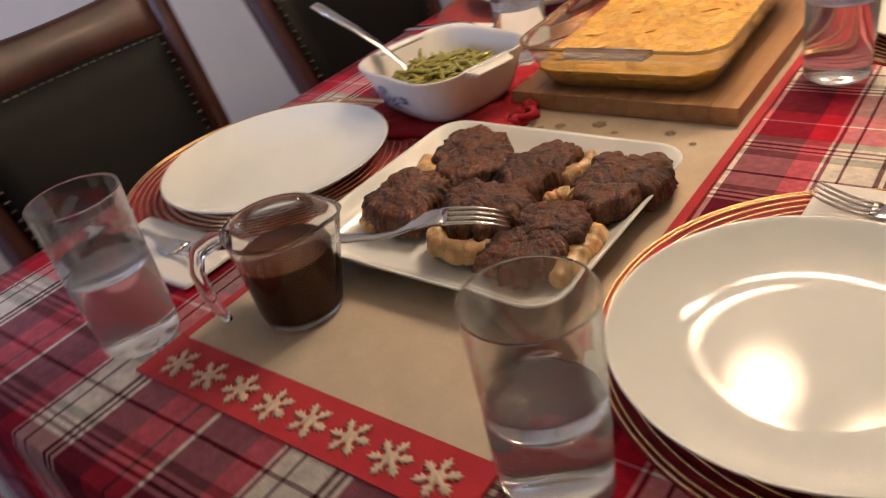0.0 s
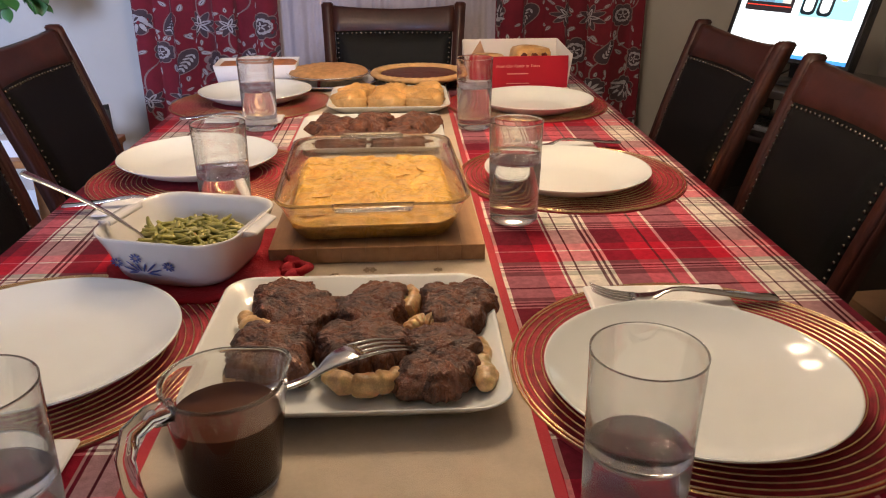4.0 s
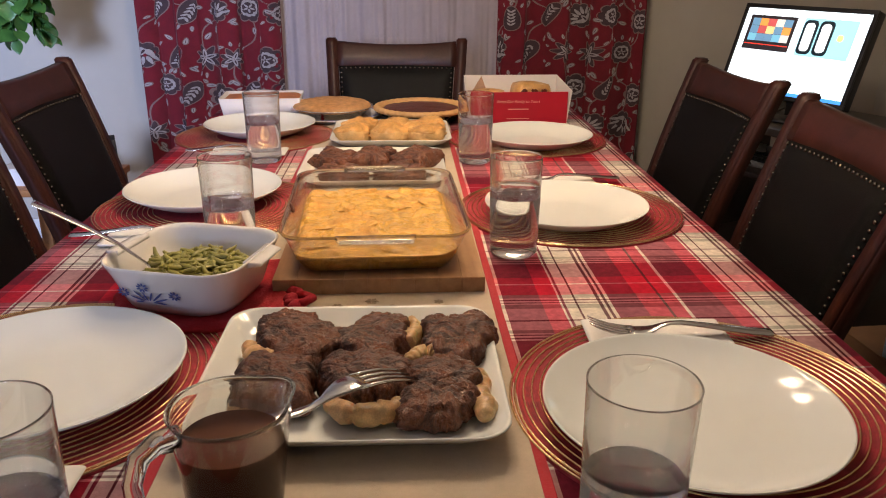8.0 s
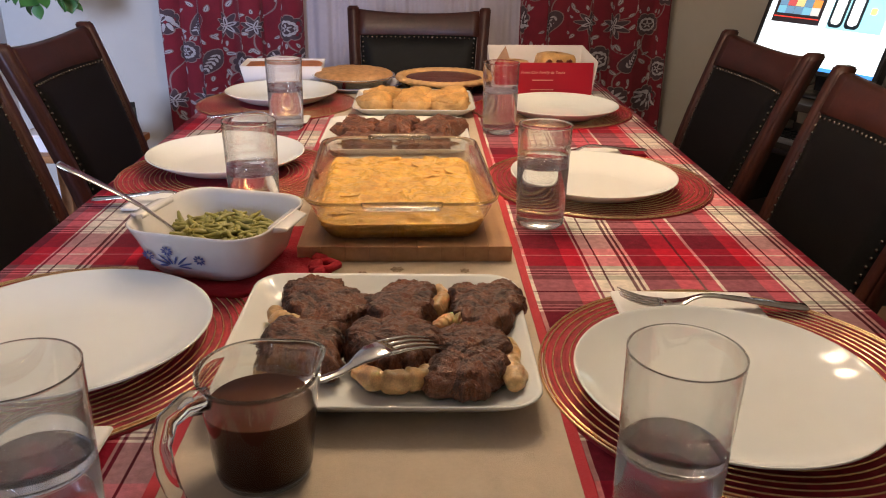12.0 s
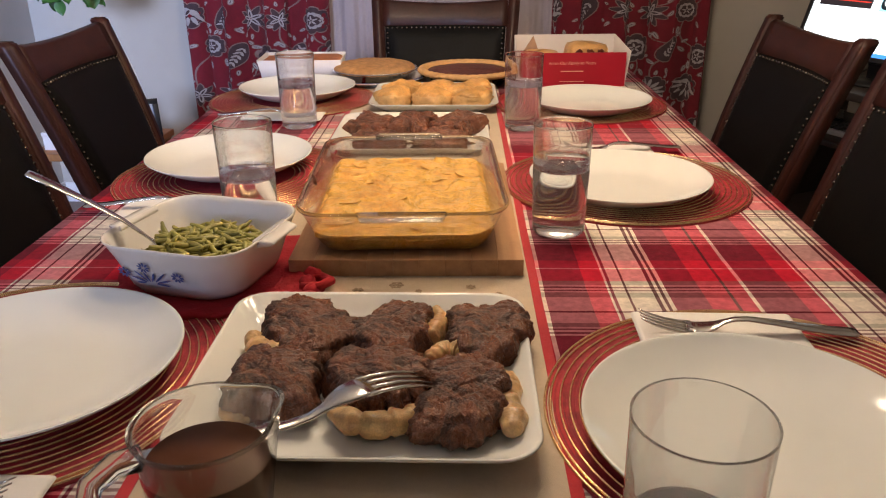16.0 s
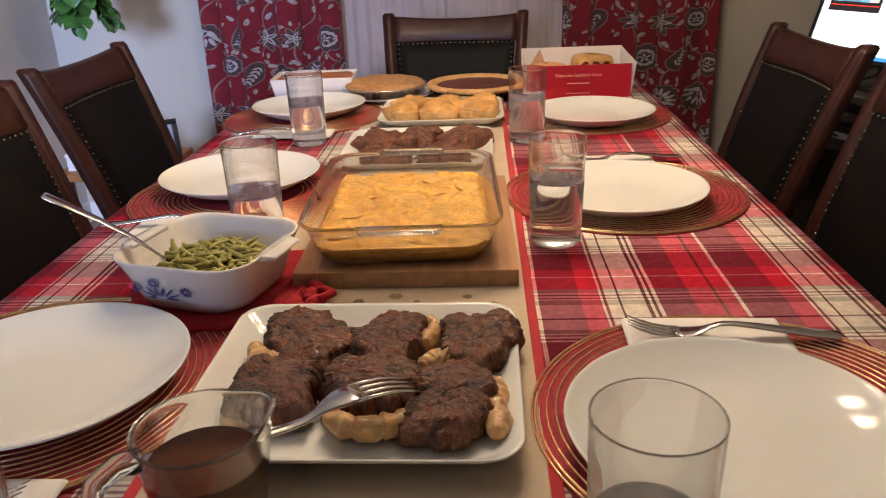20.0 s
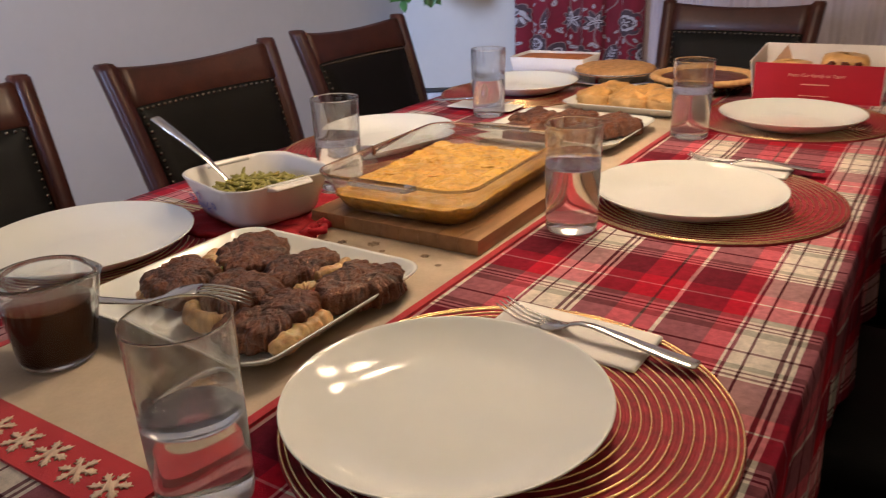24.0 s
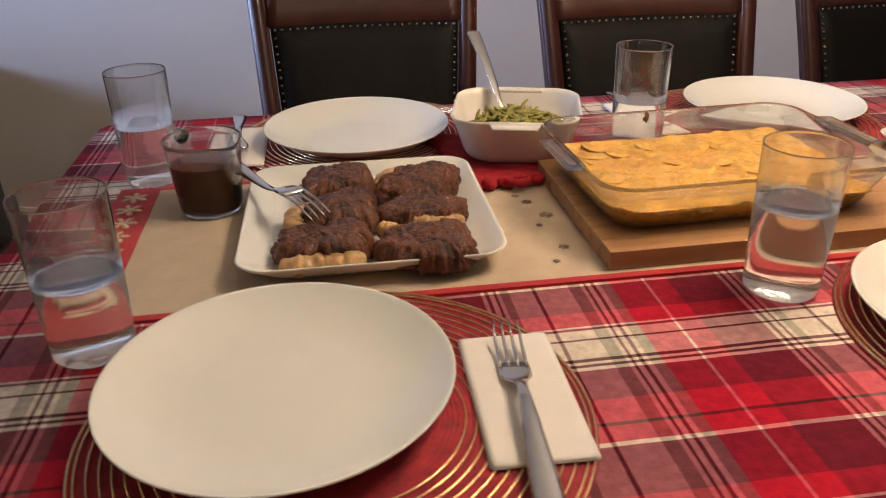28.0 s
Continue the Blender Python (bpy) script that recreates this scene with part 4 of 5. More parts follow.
# ---- green beans in a casserole dish ----
pad = thing("pot_holder", "red quilted cotton pot holder under the casserole dish", "pot holder", place(-0.208, 0.500, TZ + 0.003, 12))
bm = bmesh.new()
n = 28
top = []
for j in range(n + 1):
    row = []
    for i in range(n + 1):
        u, v = i / n * 2 - 1, j / n * 2 - 1
        r = 0.112 * (1 + 0.03 * math.sin(14 * u) * (abs(v) > 0.9) + 0.03 * math.sin(13 * v) * (abs(u) > 0.9))
        q = 0.0028 * abs(math.sin((u + v) * 6.3)) * abs(math.sin((u - v) * 6.3))
        row.append(bm.verts.new((u * r, v * r, 0.0025 + q + 0.003 * (max(abs(u), abs(v)) < 0.98))))
    top.append(row)
for j in range(n):
    for i in range(n):
        bm.faces.new((top[j][i], top[j][i + 1], top[j + 1][i + 1], top[j + 1][i]))
ex = bmesh.ops.extrude_face_region(bm, geom=bm.faces[:])
for g in ex["geom"]:
    if isinstance(g, bmesh.types.BMVert):
        g.co.z = 0.0
part("quilt", finish(bm), M_POTH, pad)
part("loop", tube([(0.105, -0.06, 0.006), (0.125, -0.075, 0.012), (0.138, -0.062, 0.012), (0.128, -0.045, 0.010), (0.108, -0.045, 0.006)], 0.006, 8), M_POTH, pad)
for k in range(5):
    part("ruffle", lump(0.014, 0.010, 0.008, 20 + k, 0.3, 2.0, 2), M_POTH, pad, "", pose(0.112 + 0.006 * (k % 2), -0.095 + 0.022 * k, 0.008, 0, 0, 40 * k))

dish = thing("casserole_dish", "white glass ceramic casserole dish with blue flowers, full of green beans", "casserole dish", place(-0.213, 0.494, TZ + 0.0085, -13.5) @ Matrix.Diagonal((1.01, 1.01, 0.87, 1)))
S, SD = 0.091, 1.0
cp = [rrect(S * 0.66, S * 0.66 * SD, 0.038, 0.0), rrect(S * 0.75, S * 0.75 * SD, 0.041, 0.004), rrect(S * 0.81, S * 0.81 * SD, 0.043, 0.014), rrect(S * 0.92, S * 0.92 * SD, 0.042, 0.055), rrect(S * 0.985, S * 0.985 * SD, 0.043, 0.073), rrect(S, S * SD, 0.043, 0.0765), rrect(S * 0.985, S * 0.985 * SD, 0.042, 0.078), rrect(S * 0.955, S * 0.955 * SD, 0.040, 0.076), rrect(S * 0.93, S * 0.93 * SD, 0.040, 0.070), rrect(S * 0.87, S * 0.87 * SD, 0.038, 0.052), rrect(S * 0.72, S * 0.72 * SD, 0.036, 0.014), rrect(S * 0.6, S * 0.6 * SD, 0.03, 0.008)]
bowl = part("bowl", rings(cp), M_CORN, dish)
for s in (-1, 1):
    hp = [[(s * S * 0.93, y * 0.036, 0.0735 - 0.006), (s * S * 0.93, y * 0.036, 0.0775), (s * S * 1.15, y * 0.030, 0.0745), (s * S * 1.17, y * 0.029, 0.0715), (s * S * 1.14, y * 0.030, 0.0695)] for y in (-1, -0.92, -0.5, 0, 0.5, 0.92, 1)]
    part("handle", rings(hp), M_CORN, dish, "flat white tab handle")


def petal_fan(bm, cx, cz, a, ln, wd, f):
    """A pointed oval in the plane of a surface f(x, z)."""
    pts = []
    for k in range(10):
        t = k / 10 * 2 * math.pi
        u, v = ln * 0.5 * (1 - math.cos(t)), wd * math.sin(t)
        pts.append(bm.verts.new(f(cx + u * math.cos(a) - v * math.sin(a), cz + u * math.sin(a) + v * math.cos(a))))
    bm.faces.new(pts)


def on_front(x, z):
    return (x, -S * SD * (0.825 + 0.165 * (z - 0.014) / 0.059) - 0.0012, z)


bm = bmesh.new()
for cx, cz in ((-0.050, 0.040), (-0.023, 0.050), (0.017, 0.040)):
    for k in range(9):
        a = 2 * math.pi * k / 9
        petal_fan(bm, cx + 0.0022 * math.cos(a), cz + 0.0022 * math.sin(a), a, 0.0060, 0.0014, on_front)
for cx, cz, a, ln in ((-0.022, 0.028, 2.3, 0.022), (-0.020, 0.028, 1.9, 0.016), (-0.018, 0.028, 1.2, 0.016), (-0.014, 0.028, 0.8, 0.022), (-0.024, 0.027, 2.75, 0.020), (-0.012, 0.027, 0.35, 0.020), (-0.014, 0.026, -0.1, 0.018), (-0.026, 0.026, 3.2, 0.012)):
    petal_fan(bm, cx, cz, a, ln, 0.0014, on_front)
part("flower_print", finish(bm, False), M_BLUE, bowl, "blue printed cornflower sprig")

random.seed(5)
bm = bmesh.new()
for k in range(240):
    rr, a = 0.068 * math.sqrt(random.random()), random.random() * 6.283
    x, y = rr * math.cos(a) + 0.004, rr * math.sin(a) * 0.9
    z = 0.042 + 0.016 * (1 - (rr / 0.075) ** 2) + random.uniform(-0.008, 0.005)
    d = random.random() * 6.283
    ln, bend, tilt = random.uniform(0.022, 0.046) * (1 - 0.35 * rr / 0.072), random.uniform(-0.005, 0.005), random.uniform(-0.4, 0.4)
    if k > 226:
        tilt = random.uniform(0.7, 1.1)
    pts = []
    for i in range(5):
        t = i / 4 - 0.5
        pts.append((x + ln * t * math.cos(d) - bend * (1 - 4 * t * t) * math.sin(d), y + ln * t * math.sin(d) + bend * (1 - 4 * t * t) * math.cos(d), z + ln * t * tilt))
    part("green_bean", tube(pts, [0.0020, 0.0034, 0.0038, 0.0033, 0.0018], 7, flat=0.8), M_BEAN, dish)
part("bean_bed", rings([rrect(0.062, 0.056, 0.03, 0.012), rrect(0.070, 0.064, 0.03, 0.036), rrect(0.05, 0.04, 0.03, 0.042), rrect(0.02, 0.02, 0.015, 0.044)]), M_BEAN, dish)
tip, low = Vector((-0.389, 0.458, 0.897)), Vector((-0.262, 0.484, 0.806))
sd = (low - tip).normalized()
sp = solo("serving_spoon", strip([(0.0, 0.009, 0.0), (0.003, 0.0108, 0.0), (0.03, 0.0102, 0.0015), (0.07, 0.0080, 0.003), (0.11, 0.0058, 0.002), (0.145, 0.0036, -0.003), (0.160, 0.006, -0.006), (0.172, 0.016, -0.009), (0.195, 0.021, -0.012), (0.215, 0.015, -0.011), (0.222, 0.004, -0.009)], 0.0022), M_STEEL, "stainless steel serving spoon standing in the green beans", "spoon")
dx = sd
dz = (Vector((0, 0, 1)) - dx * dx.z).normalized()
dy = dz.cross(dx)
sp.matrix_basis = Matrix(((dx.x, dy.x, dz.x, tip.x), (dx.y, dy.y, dz.y, tip.y), (dx.z, dy.z, dz.z, tip.z), (0, 0, 0, 1)))

# ---- board and potato dish ----
board = thing("cutting_board", "thick maple butcher block board under the baking dish", "cutting board", place(0.017, 0.714, TZ + 0.003, 2))
for k in range(9):
    w = 0.284 / 9
    part("wood_strip", box(w - 0.00004, 0.41, 0.0215 + 0.00015 * (k % 2), (-0.142 + w * (k + 0.5), 0, 0.01075), 0.0006, 1), M_BOARD, board)
for o in board.children:
    for pf_ in o.data.polygons:
        pf_.use_smooth = False
pan = thing("baking_dish", "clear rectangular glass baking dish full of cheesy sliced potatoes", "baking dish", place(0.010, 0.683, TZ + 0.0247, 3.5) @ Matrix.Diagonal((1.015, 1.015, 1.20, 1)))
W, D = 0.127, 0.176
gp = [rrect(W * 0.74, D * 0.80, 0.030, 0.0), rrect(W * 0.80, D * 0.85, 0.033, 0.003), rrect(W * 0.85, D * 0.885, 0.035, 0.012), rrect(W * 0.965, D * 0.972, 0.038, 0.043), rrect(W * 1.0, D * 1.0, 0.040, 0.0475), rrect(W * 1.008, D * 1.006, 0.040, 0.050), rrect(W * 1.0, D * 1.0, 0.040, 0.0515), rrect(W * 0.975, D * 0.98, 0.038, 0.050), rrect(W * 0.945, D * 0.957, 0.036, 0.043), rrect(W * 0.825, D * 0.865, 0.032, 0.012), rrect(W * 0.78, D * 0.83, 0.03, 0.006), rrect(W * 0.72, D * 0.79, 0.03, 0.005)]
part("glass_wall", rings(gp), M_OVEN, pan)
for s in (-1, 1):
    hp = [[(x * 0.052, s * D * 0.985, 0.046), (x * 0.052, s * D * 0.985, 0.0515), (x * 0.047, s * D * 1.10, 0.0515), (x * 0.045, s * D * 1.115, 0.049), (x * 0.047, s * D * 1.10, 0.0465)] for x in (-1, -0.93, -0.4, 0, 0.4, 0.93, 1)]
    part("handle", rings(hp), M_OVEN, pan, "clear glass tab handle")
bm = bmesh.new()
nx, ny = 92, 116
fw, fd = W * 0.880, D * 0.908
cent = [(random.uniform(-1, 1) * fw, random.uniform(-1, 1) * fd, random.uniform(0.014, 0.028), random.random() * 6.28, random.uniform(0.04, 0.20)) for _ in range(150)]


def potato_top(x, y):
    z = 0.0
    for cx, cy, r, a, t in cent:
        dd = math.hypot(x - cx, y - cy)
        if dd < r:
            z = max(z, 0.0034 + t * ((x - cx) * math.cos(a) + (y - cy) * math.sin(a)) - 0.0009 * (dd / r) ** 4)
    return z + 0.0030 * noise.noise(Vector((x, y, 0)) * 34) + 0.0008 * noise.noise(Vector((x, y, 3)) * 130)


grid = []
for j in range(ny + 1):
    row = []
    for i in range(nx + 1):
        u, v = i / nx * 2 - 1, j / ny * 2 - 1
        x, y = u * fw, v * fd
        ex_ = max(abs(u), abs(v))
        cr = max(0.0, abs(u) * fw - (fw - 0.034)), max(0.0, abs(v) * fd - (fd - 0.034))
        rr = math.hypot(*cr)
        if rr > 0.034:
            k = 0.034 / rr
            x = math.copysign(fw - 0.034 + cr[0] * k, x)
            y = math.copysign(fd - 0.034 + cr[1] * k, y)
        row.append(bm.verts.new((x, y, 0.0225 + potato_top(x, y) - 0.006 * max(0.0, (ex_ - 0.93) / 0.07))))
    grid.append(row)
for j in range(ny):
    for i in range(nx):
        bm.faces.new((grid[j][i], grid[j][i + 1], grid[j + 1][i + 1], grid[j + 1][i]))
part("potato_top", finish(bm), M_POTATO, pan, "golden cheesy sliced potato surface")
part("potato_bed", rings([rrect(W * 0.785, D * 0.832, 0.03, 0.0050), rrect(W * 0.838, D * 0.875, 0.032, 0.013), rrect(W * 0.882, D * 0.910, 0.034, 0.0222), rrect(W * 0.86, D * 0.89, 0.034, 0.0225)]), M_POTATO, pan, "yellow potato and cheese filling")
random.seed(21)
slices = []
for k in range(7):
    bm = bmesh.new()
    n_, r_ = 18, 0.0165 + 0.0012 * (k % 4)
    rows_ = []
    for q, z in ((1.0, 0.0), (1.03, 0.0005), (0.98, 0.0011), (0.55, 0.0009), (0.05, 0.0007)):
        row = []
        for i in range(n_):
            a = 2 * math.pi * i / n_
            w_ = 1 + 0.13 * noise.noise(Vector((math.cos(a), math.sin(a), k * 3.1)) * 1.4)
            curl = 0.0018 * q * q * noise.noise(Vector((math.cos(a) * 0.8, math.sin(a) * 0.8, k * 1.7 + 9)))
            row.append((r_ * q * w_ * math.cos(a), r_ * q * w_ * math.sin(a) * 0.86, z + curl))
        rows_.append(row)
    slices.append(rings(rows_))
meshes = []
for k, bm in enumerate(slices):
    me = bpy.data.meshes.new("potato_slice")
    bm.to_mesh(me)
    bm.free()
    me.materials.append(M_SLICE)
    meshes.append(me)
for k in range(40):
    x, y = random.uniform(-0.78, 0.78) * fw, random.uniform(-0.84, 0.84) * fd
    so = new("potato_slice", meshes[k % 7])
    so.parent = pan
    so.matrix_basis = pose(x, y, 0.0225 + potato_top(x, y) + random.uniform(-0.0024, -0.0012), random.uniform(-4, 4), random.uniform(-4, 4), random.uniform(0, 360))
part("burnt_drip", tube([(-W * 0.955, -0.028, 0.041), (-W * 0.95, -0.025, 0.046), (-W * 0.965, -0.026, 0.0525)], [0.004, 0.003, 0.0015], 8), M_ROAST, pan, "brown baked-on drip")

# ---- roast platter and biscuit platter ----
platter(place(-0.021, 1.160, TZ + 0.003, TURN), 0.150, 0.135, 0.023, "white rectangular porcelain platter with slices of roast meat")
for i, (x, y, r, a, b, h) in enumerate([(-0.088, 1.118, 20, 0.046, 0.052, 0.029), (-0.004, 1.126, -15, 0.042, 0.050, 0.032), (0.080, 1.118, 8, 0.046, 0.052, 0.034), (-0.060, 1.032, 30, 0.046, 0.036, 0.020), (0.052, 1.036, -20, 0.050, 0.038, 0.025)]):
    solo("roast_slice", slab(a, b, h * 0.95, 30 + i * 2, 100, (1.12, 0.74, 1.22, 0.80, 1.06, 0.78, 1.24, 0.86)[i:] + (1.1, 0.8, 1.15)[:i], (0.10 * (-1) ** i, 0.12), 0.30), M_ROAST, "thick brown slice of roast beef on a platter", "meat", place(-0.015 + 1.035 * x, 1.160 + 1.035 * (y - 1.095), STEAK_Z + 0.001, r), "roast meat slices")
platter(place(0.004, 1.496, TZ + 0.003, TURN), 0.147, 0.134, 0.023, "white rectangular porcelain platter with golden biscuits")


def biscuit(m, seed, w):
    ob = thing("biscuit", "tall flaky golden brown baked biscuit on a platter", "biscuit", m, "baked biscuits")
    prof = [(0.0, 0.0), (w * 0.9, 0.0), (w * 1.0, 0.005), (w * 0.95, 0.009), (w * 1.06, 0.013), (w * 0.97, 0.017), (w * 1.03, 0.022), (w * 0.93, 0.027), (w * 0.7, 0.031), (w * 0.3, 0.033), (0.0, 0.0335)]
    o = Vector((seed * 2.2, seed, 0))

    def ragged(b):
        for v in b.verts:
            k = 1 + 0.24 * noise.noise(v.co * 22 + o) + 0.10 * noise.noise(v.co * 80 + o)
            lift = 0.45 * noise.noise(Vector((v.co.x, v.co.y, 0)) * 18 + o) + 0.16 * noise.noise(v.co * 70 + o)
            v.co = Vector((v.co.x * k, v.co.y * k, v.co.z * (1 + lift)))
        return finish(b)

    part("crumb", ragged(lathe(prof, 44)), M_ROLL, ob)
    part("browned_top", ragged(lathe([(0.0, 0.0355), (w * 0.3, 0.035), (w * 0.6, 0.0335), (w * 0.82, 0.0305), (w * 0.97, 0.026), (w * 0.94, 0.023)], 44)), M_BROWN, ob, "browned crusty top")


for i, (x, y) in enumerate([(-0.062, 1.355), (0.024, 1.350), (0.105, 1.358), (-0.055, 1.435), (0.030, 1.440), (0.108, 1.440)]):
    biscuit(place(-0.023 + 1.05 * x, 1.496 + 1.05 * (y - 1.395), STEAK_Z, 50 * i) @ Matrix.Diagonal((1.05, 1.05, 1.05, 1)), i + 1, 0.044 + 0.002 * (i % 3))

# ---- pies ----
p1 = thing("crumb_pie", "round pie with a golden crumb topping in a foil pan", "pie", place(-0.176, 1.786, TZ + 0.005) @ Matrix.Scale(1.07, 4))
pp = thing("paper_plate", "white paper plate with a blue rim under a pie", "plate", place(-0.174, 1.784, TZ) @ Matrix.Scale(1.07, 4))
part("plate_body", lathe([(0.0, 0.0), (0.095, 0.0), (0.118, 0.012), (0.130, 0.014), (0.130, 0.0155), (0.117, 0.0138), (0.094, 0.002), (0.0, 0.002)], 56), M_CARDW, pp)
part("printed_rim", lathe([(0.119, 0.0145), (0.121, 0.0160), (0.127, 0.0164), (0.128, 0.0158)], 56), M_BLUE, pp, "printed blue rim band")
part("foil_pan", lathe([(0.0, 0.002), (0.082, 0.002), (0.103, 0.026), (0.110, 0.027), (0.110, 0.029), (0.102, 0.028), (0.08, 0.004), (0.0, 0.004)], 48, wob=lambda a, r, z: 0.0008 * math.sin(40 * a) * (z > 0.02)), M_FOIL, p1)
top = lathe([(0.101, 0.022), (0.103, 0.030), (0.097, 0.036), (0.08, 0.040), (0.05, 0.042), (0.02, 0.043), (0.0, 0.043)], 48)
for v in top.verts:
    v.co.z += 0.0025 * noise.fractal(v.co * 90, 1, 2, 3)
part("crumb_topping", finish(top), M_CRUMB, p1)
p2 = thing("dark_filled_pie", "round pie with fluted crust and dark red brown filling", "pie", place(0.078, 1.755, TZ) @ Matrix.Scale(1.06, 4))
part("pie_plate", lathe([(0.0, 0.0), (0.088, 0.0), (0.112, 0.022), (0.120, 0.0235), (0.118, 0.026), (0.108, 0.024), (0.086, 0.004), (0.0, 0.004)], 48), M_TEAL, p2, "teal tinted glass pie plate")
part("crust", lathe([(0.084, 0.005), (0.108, 0.025), (0.122, 0.029), (0.126, 0.034), (0.120, 0.041), (0.110, 0.0405), (0.104, 0.034), (0.10, 0.026)], 144, wob=lambda a, r, z: 0.0025 * math.sin(36 * a) * (r > 0.106)), M_CRUST, p2, "pale fluted pastry rim")
fl = lathe([(0.105, 0.026), (0.10, 0.0335), (0.07, 0.035), (0.03, 0.0355), (0.0, 0.0355)], 48)
for v in fl.verts:
    v.co.z += 0.0018 * noise.noise(v.co * 70)
part("filling", finish(fl), M_FILL, p2)

# ---- cake tray and bun box ----
tray = thing("cake_tray", "white card tray holding an orange brown cake", "cake", place(-0.380, 1.826, TZ, 4) @ Matrix.Scale(1.08, 4))
tw, td, th = 0.105, 0.068, 0.055
part("card_tray", rings([rrect(tw * 0.9, td * 0.88, 0.004, 0.0, 2), rrect(tw, td, 0.004, th, 2), rrect(tw * 0.985, td * 0.98, 0.004, th, 2), rrect(tw * 0.88, td * 0.85, 0.004, 0.003, 2)]), M_CARDW, tray)
ck = rings([rrect(tw * 0.88, td * 0.86, 0.008, 0.004), rrect(tw * 0.95, td * 0.93, 0.010, 0.044), rrect(tw * 0.88, td * 0.84, 0.012, 0.051), rrect(tw * 0.6, td * 0.55, 0.02, 0.053), rrect(tw * 0.2, td * 0.2, 0.01, 0.054)])
for v in ck.verts:
    v.co.z += 0.003 * noise.noise(v.co * 45)
part("cake", finish(ck), M_CAKE, tray)

BOX = place(0.345, 1.778, TZ, 4) @ Matrix.Scale(1.06, 4)
bx_ = thing("bun_box", "open red and white card box of glazed buns", "bun box", BOX)
bw, bd, bh = 0.129, 0.068, 0.082
front = part("front_panel", box(bw * 2, 0.002, bh, (0, -bd, bh / 2)), M_CARDR, bx_, "glossy red front panel with pale lettering")
part("back_panel", box(bw * 1.98, 0.002, bh + 0.026, (0, bd, (bh + 0.026) / 2)), M_CARDW, bx_, "raised white card lid")
for s in (-1, 1):
    b = rings([[(x, -bd, 0), (x, bd, 0), (x + s * 0.001, bd, bh + 0.026), (x + s * 0.012, -bd, bh + 0.002)] for x in (s * bw, s * (bw - 0.002))])
    part("side_panel", finish(b, False), M_CARDW, bx_)
part("bottom_panel", box(bw * 1.96, bd * 1.96, 0.002, (0, 0, 0.001)), M_CARDW, bx_)


def lettering(text, size, parent, m, material, label):
    cu = bpy.data.curves.new("lettering", "FONT")
    cu.body, cu.size, cu.align_x, cu.extrude, cu.shear = text, size, "CENTER", 0.0002, 0.25
    ob = new("lettering", cu)
    cu.materials.append(material)
    ob.parent = parent
    ob.matrix_basis = m
    return tagged(ob, label)


lettering("From Our Family to Yours", 0.0105, front, pose(-0.002, -bd - 0.0015, bh * 0.66, 90, 0, 0), M_INK, "pale gold script lettering")
part("small_print", box(0.055, 0.0004, 0.0022, (-0.002, -bd - 0.0014, bh * 0.46)), M_INK, front)
part("small_print", box(0.060, 0.0004, 0.0014, (-0.002, -bd - 0.0014, bh * 0.16)), M_INK, front)


def bun(x, y, w, d, h, seed, turn):
    """A square pull-apart bun with a browned flat top and nuts in its open front."""
    ob = thing("glazed_bun", "square golden bun with a dark nut filling in a card box", "bun", BOX @ pose(x, y, 0.0025, 0, 0, turn), "glazed buns")
    bm = rings([rrect(w * k, d * k, min(w, d) * 0.4, z * h, 8) for k, z in ((0.86, 0.0), (0.96, 0.12), (1.0, 0.4), (1.0, 0.7), (0.97, 0.86), (0.88, 0.96), (0.6, 1.0), (0.25, 1.02), (0.02, 1.03))])
    for v in bm.verts:
        v.co += Vector((0.006, 0.006, 0.005 * (v.co.z > h * 0.3))) * noise.noise(v.co * 28 + Vector((seed, 0, 0)))
    part("bread", finish(bm), M_BUN, ob)
    for k in range(9):
        px, pz = (k - 4) / 4.5 * w * 0.8, h * (0.72 + 0.10 * math.sin(k * 2.1))
        part("nut", lump(0.010, 0.007, 0.008, seed + k, 0.5, 2.2, 2), M_FILL if k % 3 else M_ROAST, ob, "dark chopped nut in syrup", pose(px, -d * 0.98, pz, 20 * k, 0, 35 * k))


bun(0.046, 0.016, 0.050, 0.044, 0.092, 50, 3)
bun(-0.066, 0.020, 0.044, 0.040, 0.072, 61, -8)
liner = rings([[(-0.112, 0.030, 0.003), (-0.104, 0.034, 0.055), (-0.070, 0.044, 0.106), (-0.052, 0.046, 0.060), (-0.044, 0.046, 0.003)], [(-0.112, 0.0312, 0.003), (-0.104, 0.0352, 0.055), (-0.070, 0.0452, 0.106), (-0.052, 0.0472, 0.060), (-0.044, 0.0472, 0.003)]])
solo("paper_liner", finish(liner, False), M_KRAFT, "crumpled brown paper liner standing beside buns in a box", "paper", BOX @ pose(-0.012, 0.0175, 0))

# printed flakes on the linen
pf = snowflake(0.007)
fl0 = part("printed_flake", pf, M_PRINT, runner, "faded brown printed snowflake", pose(-0.036, 0.470, 0.0026))
for i, (x, y, r) in enumerate([(0.008, 0.484, 1.3), (0.035, 0.468, 0.6), (0.096, 0.480, 0.9), (0.128, 0.462, 0.6), (-0.058, 0.460, 0.7), (0.05, 1.01, 0.8)]):
    f = new("printed_flake", fl0.data)
    f.parent = runner
    f.matrix_basis = pose(x, y, 0.0026, 0, 0, 17 * i) @ Matrix.Diagonal((r, r, 1, 1))


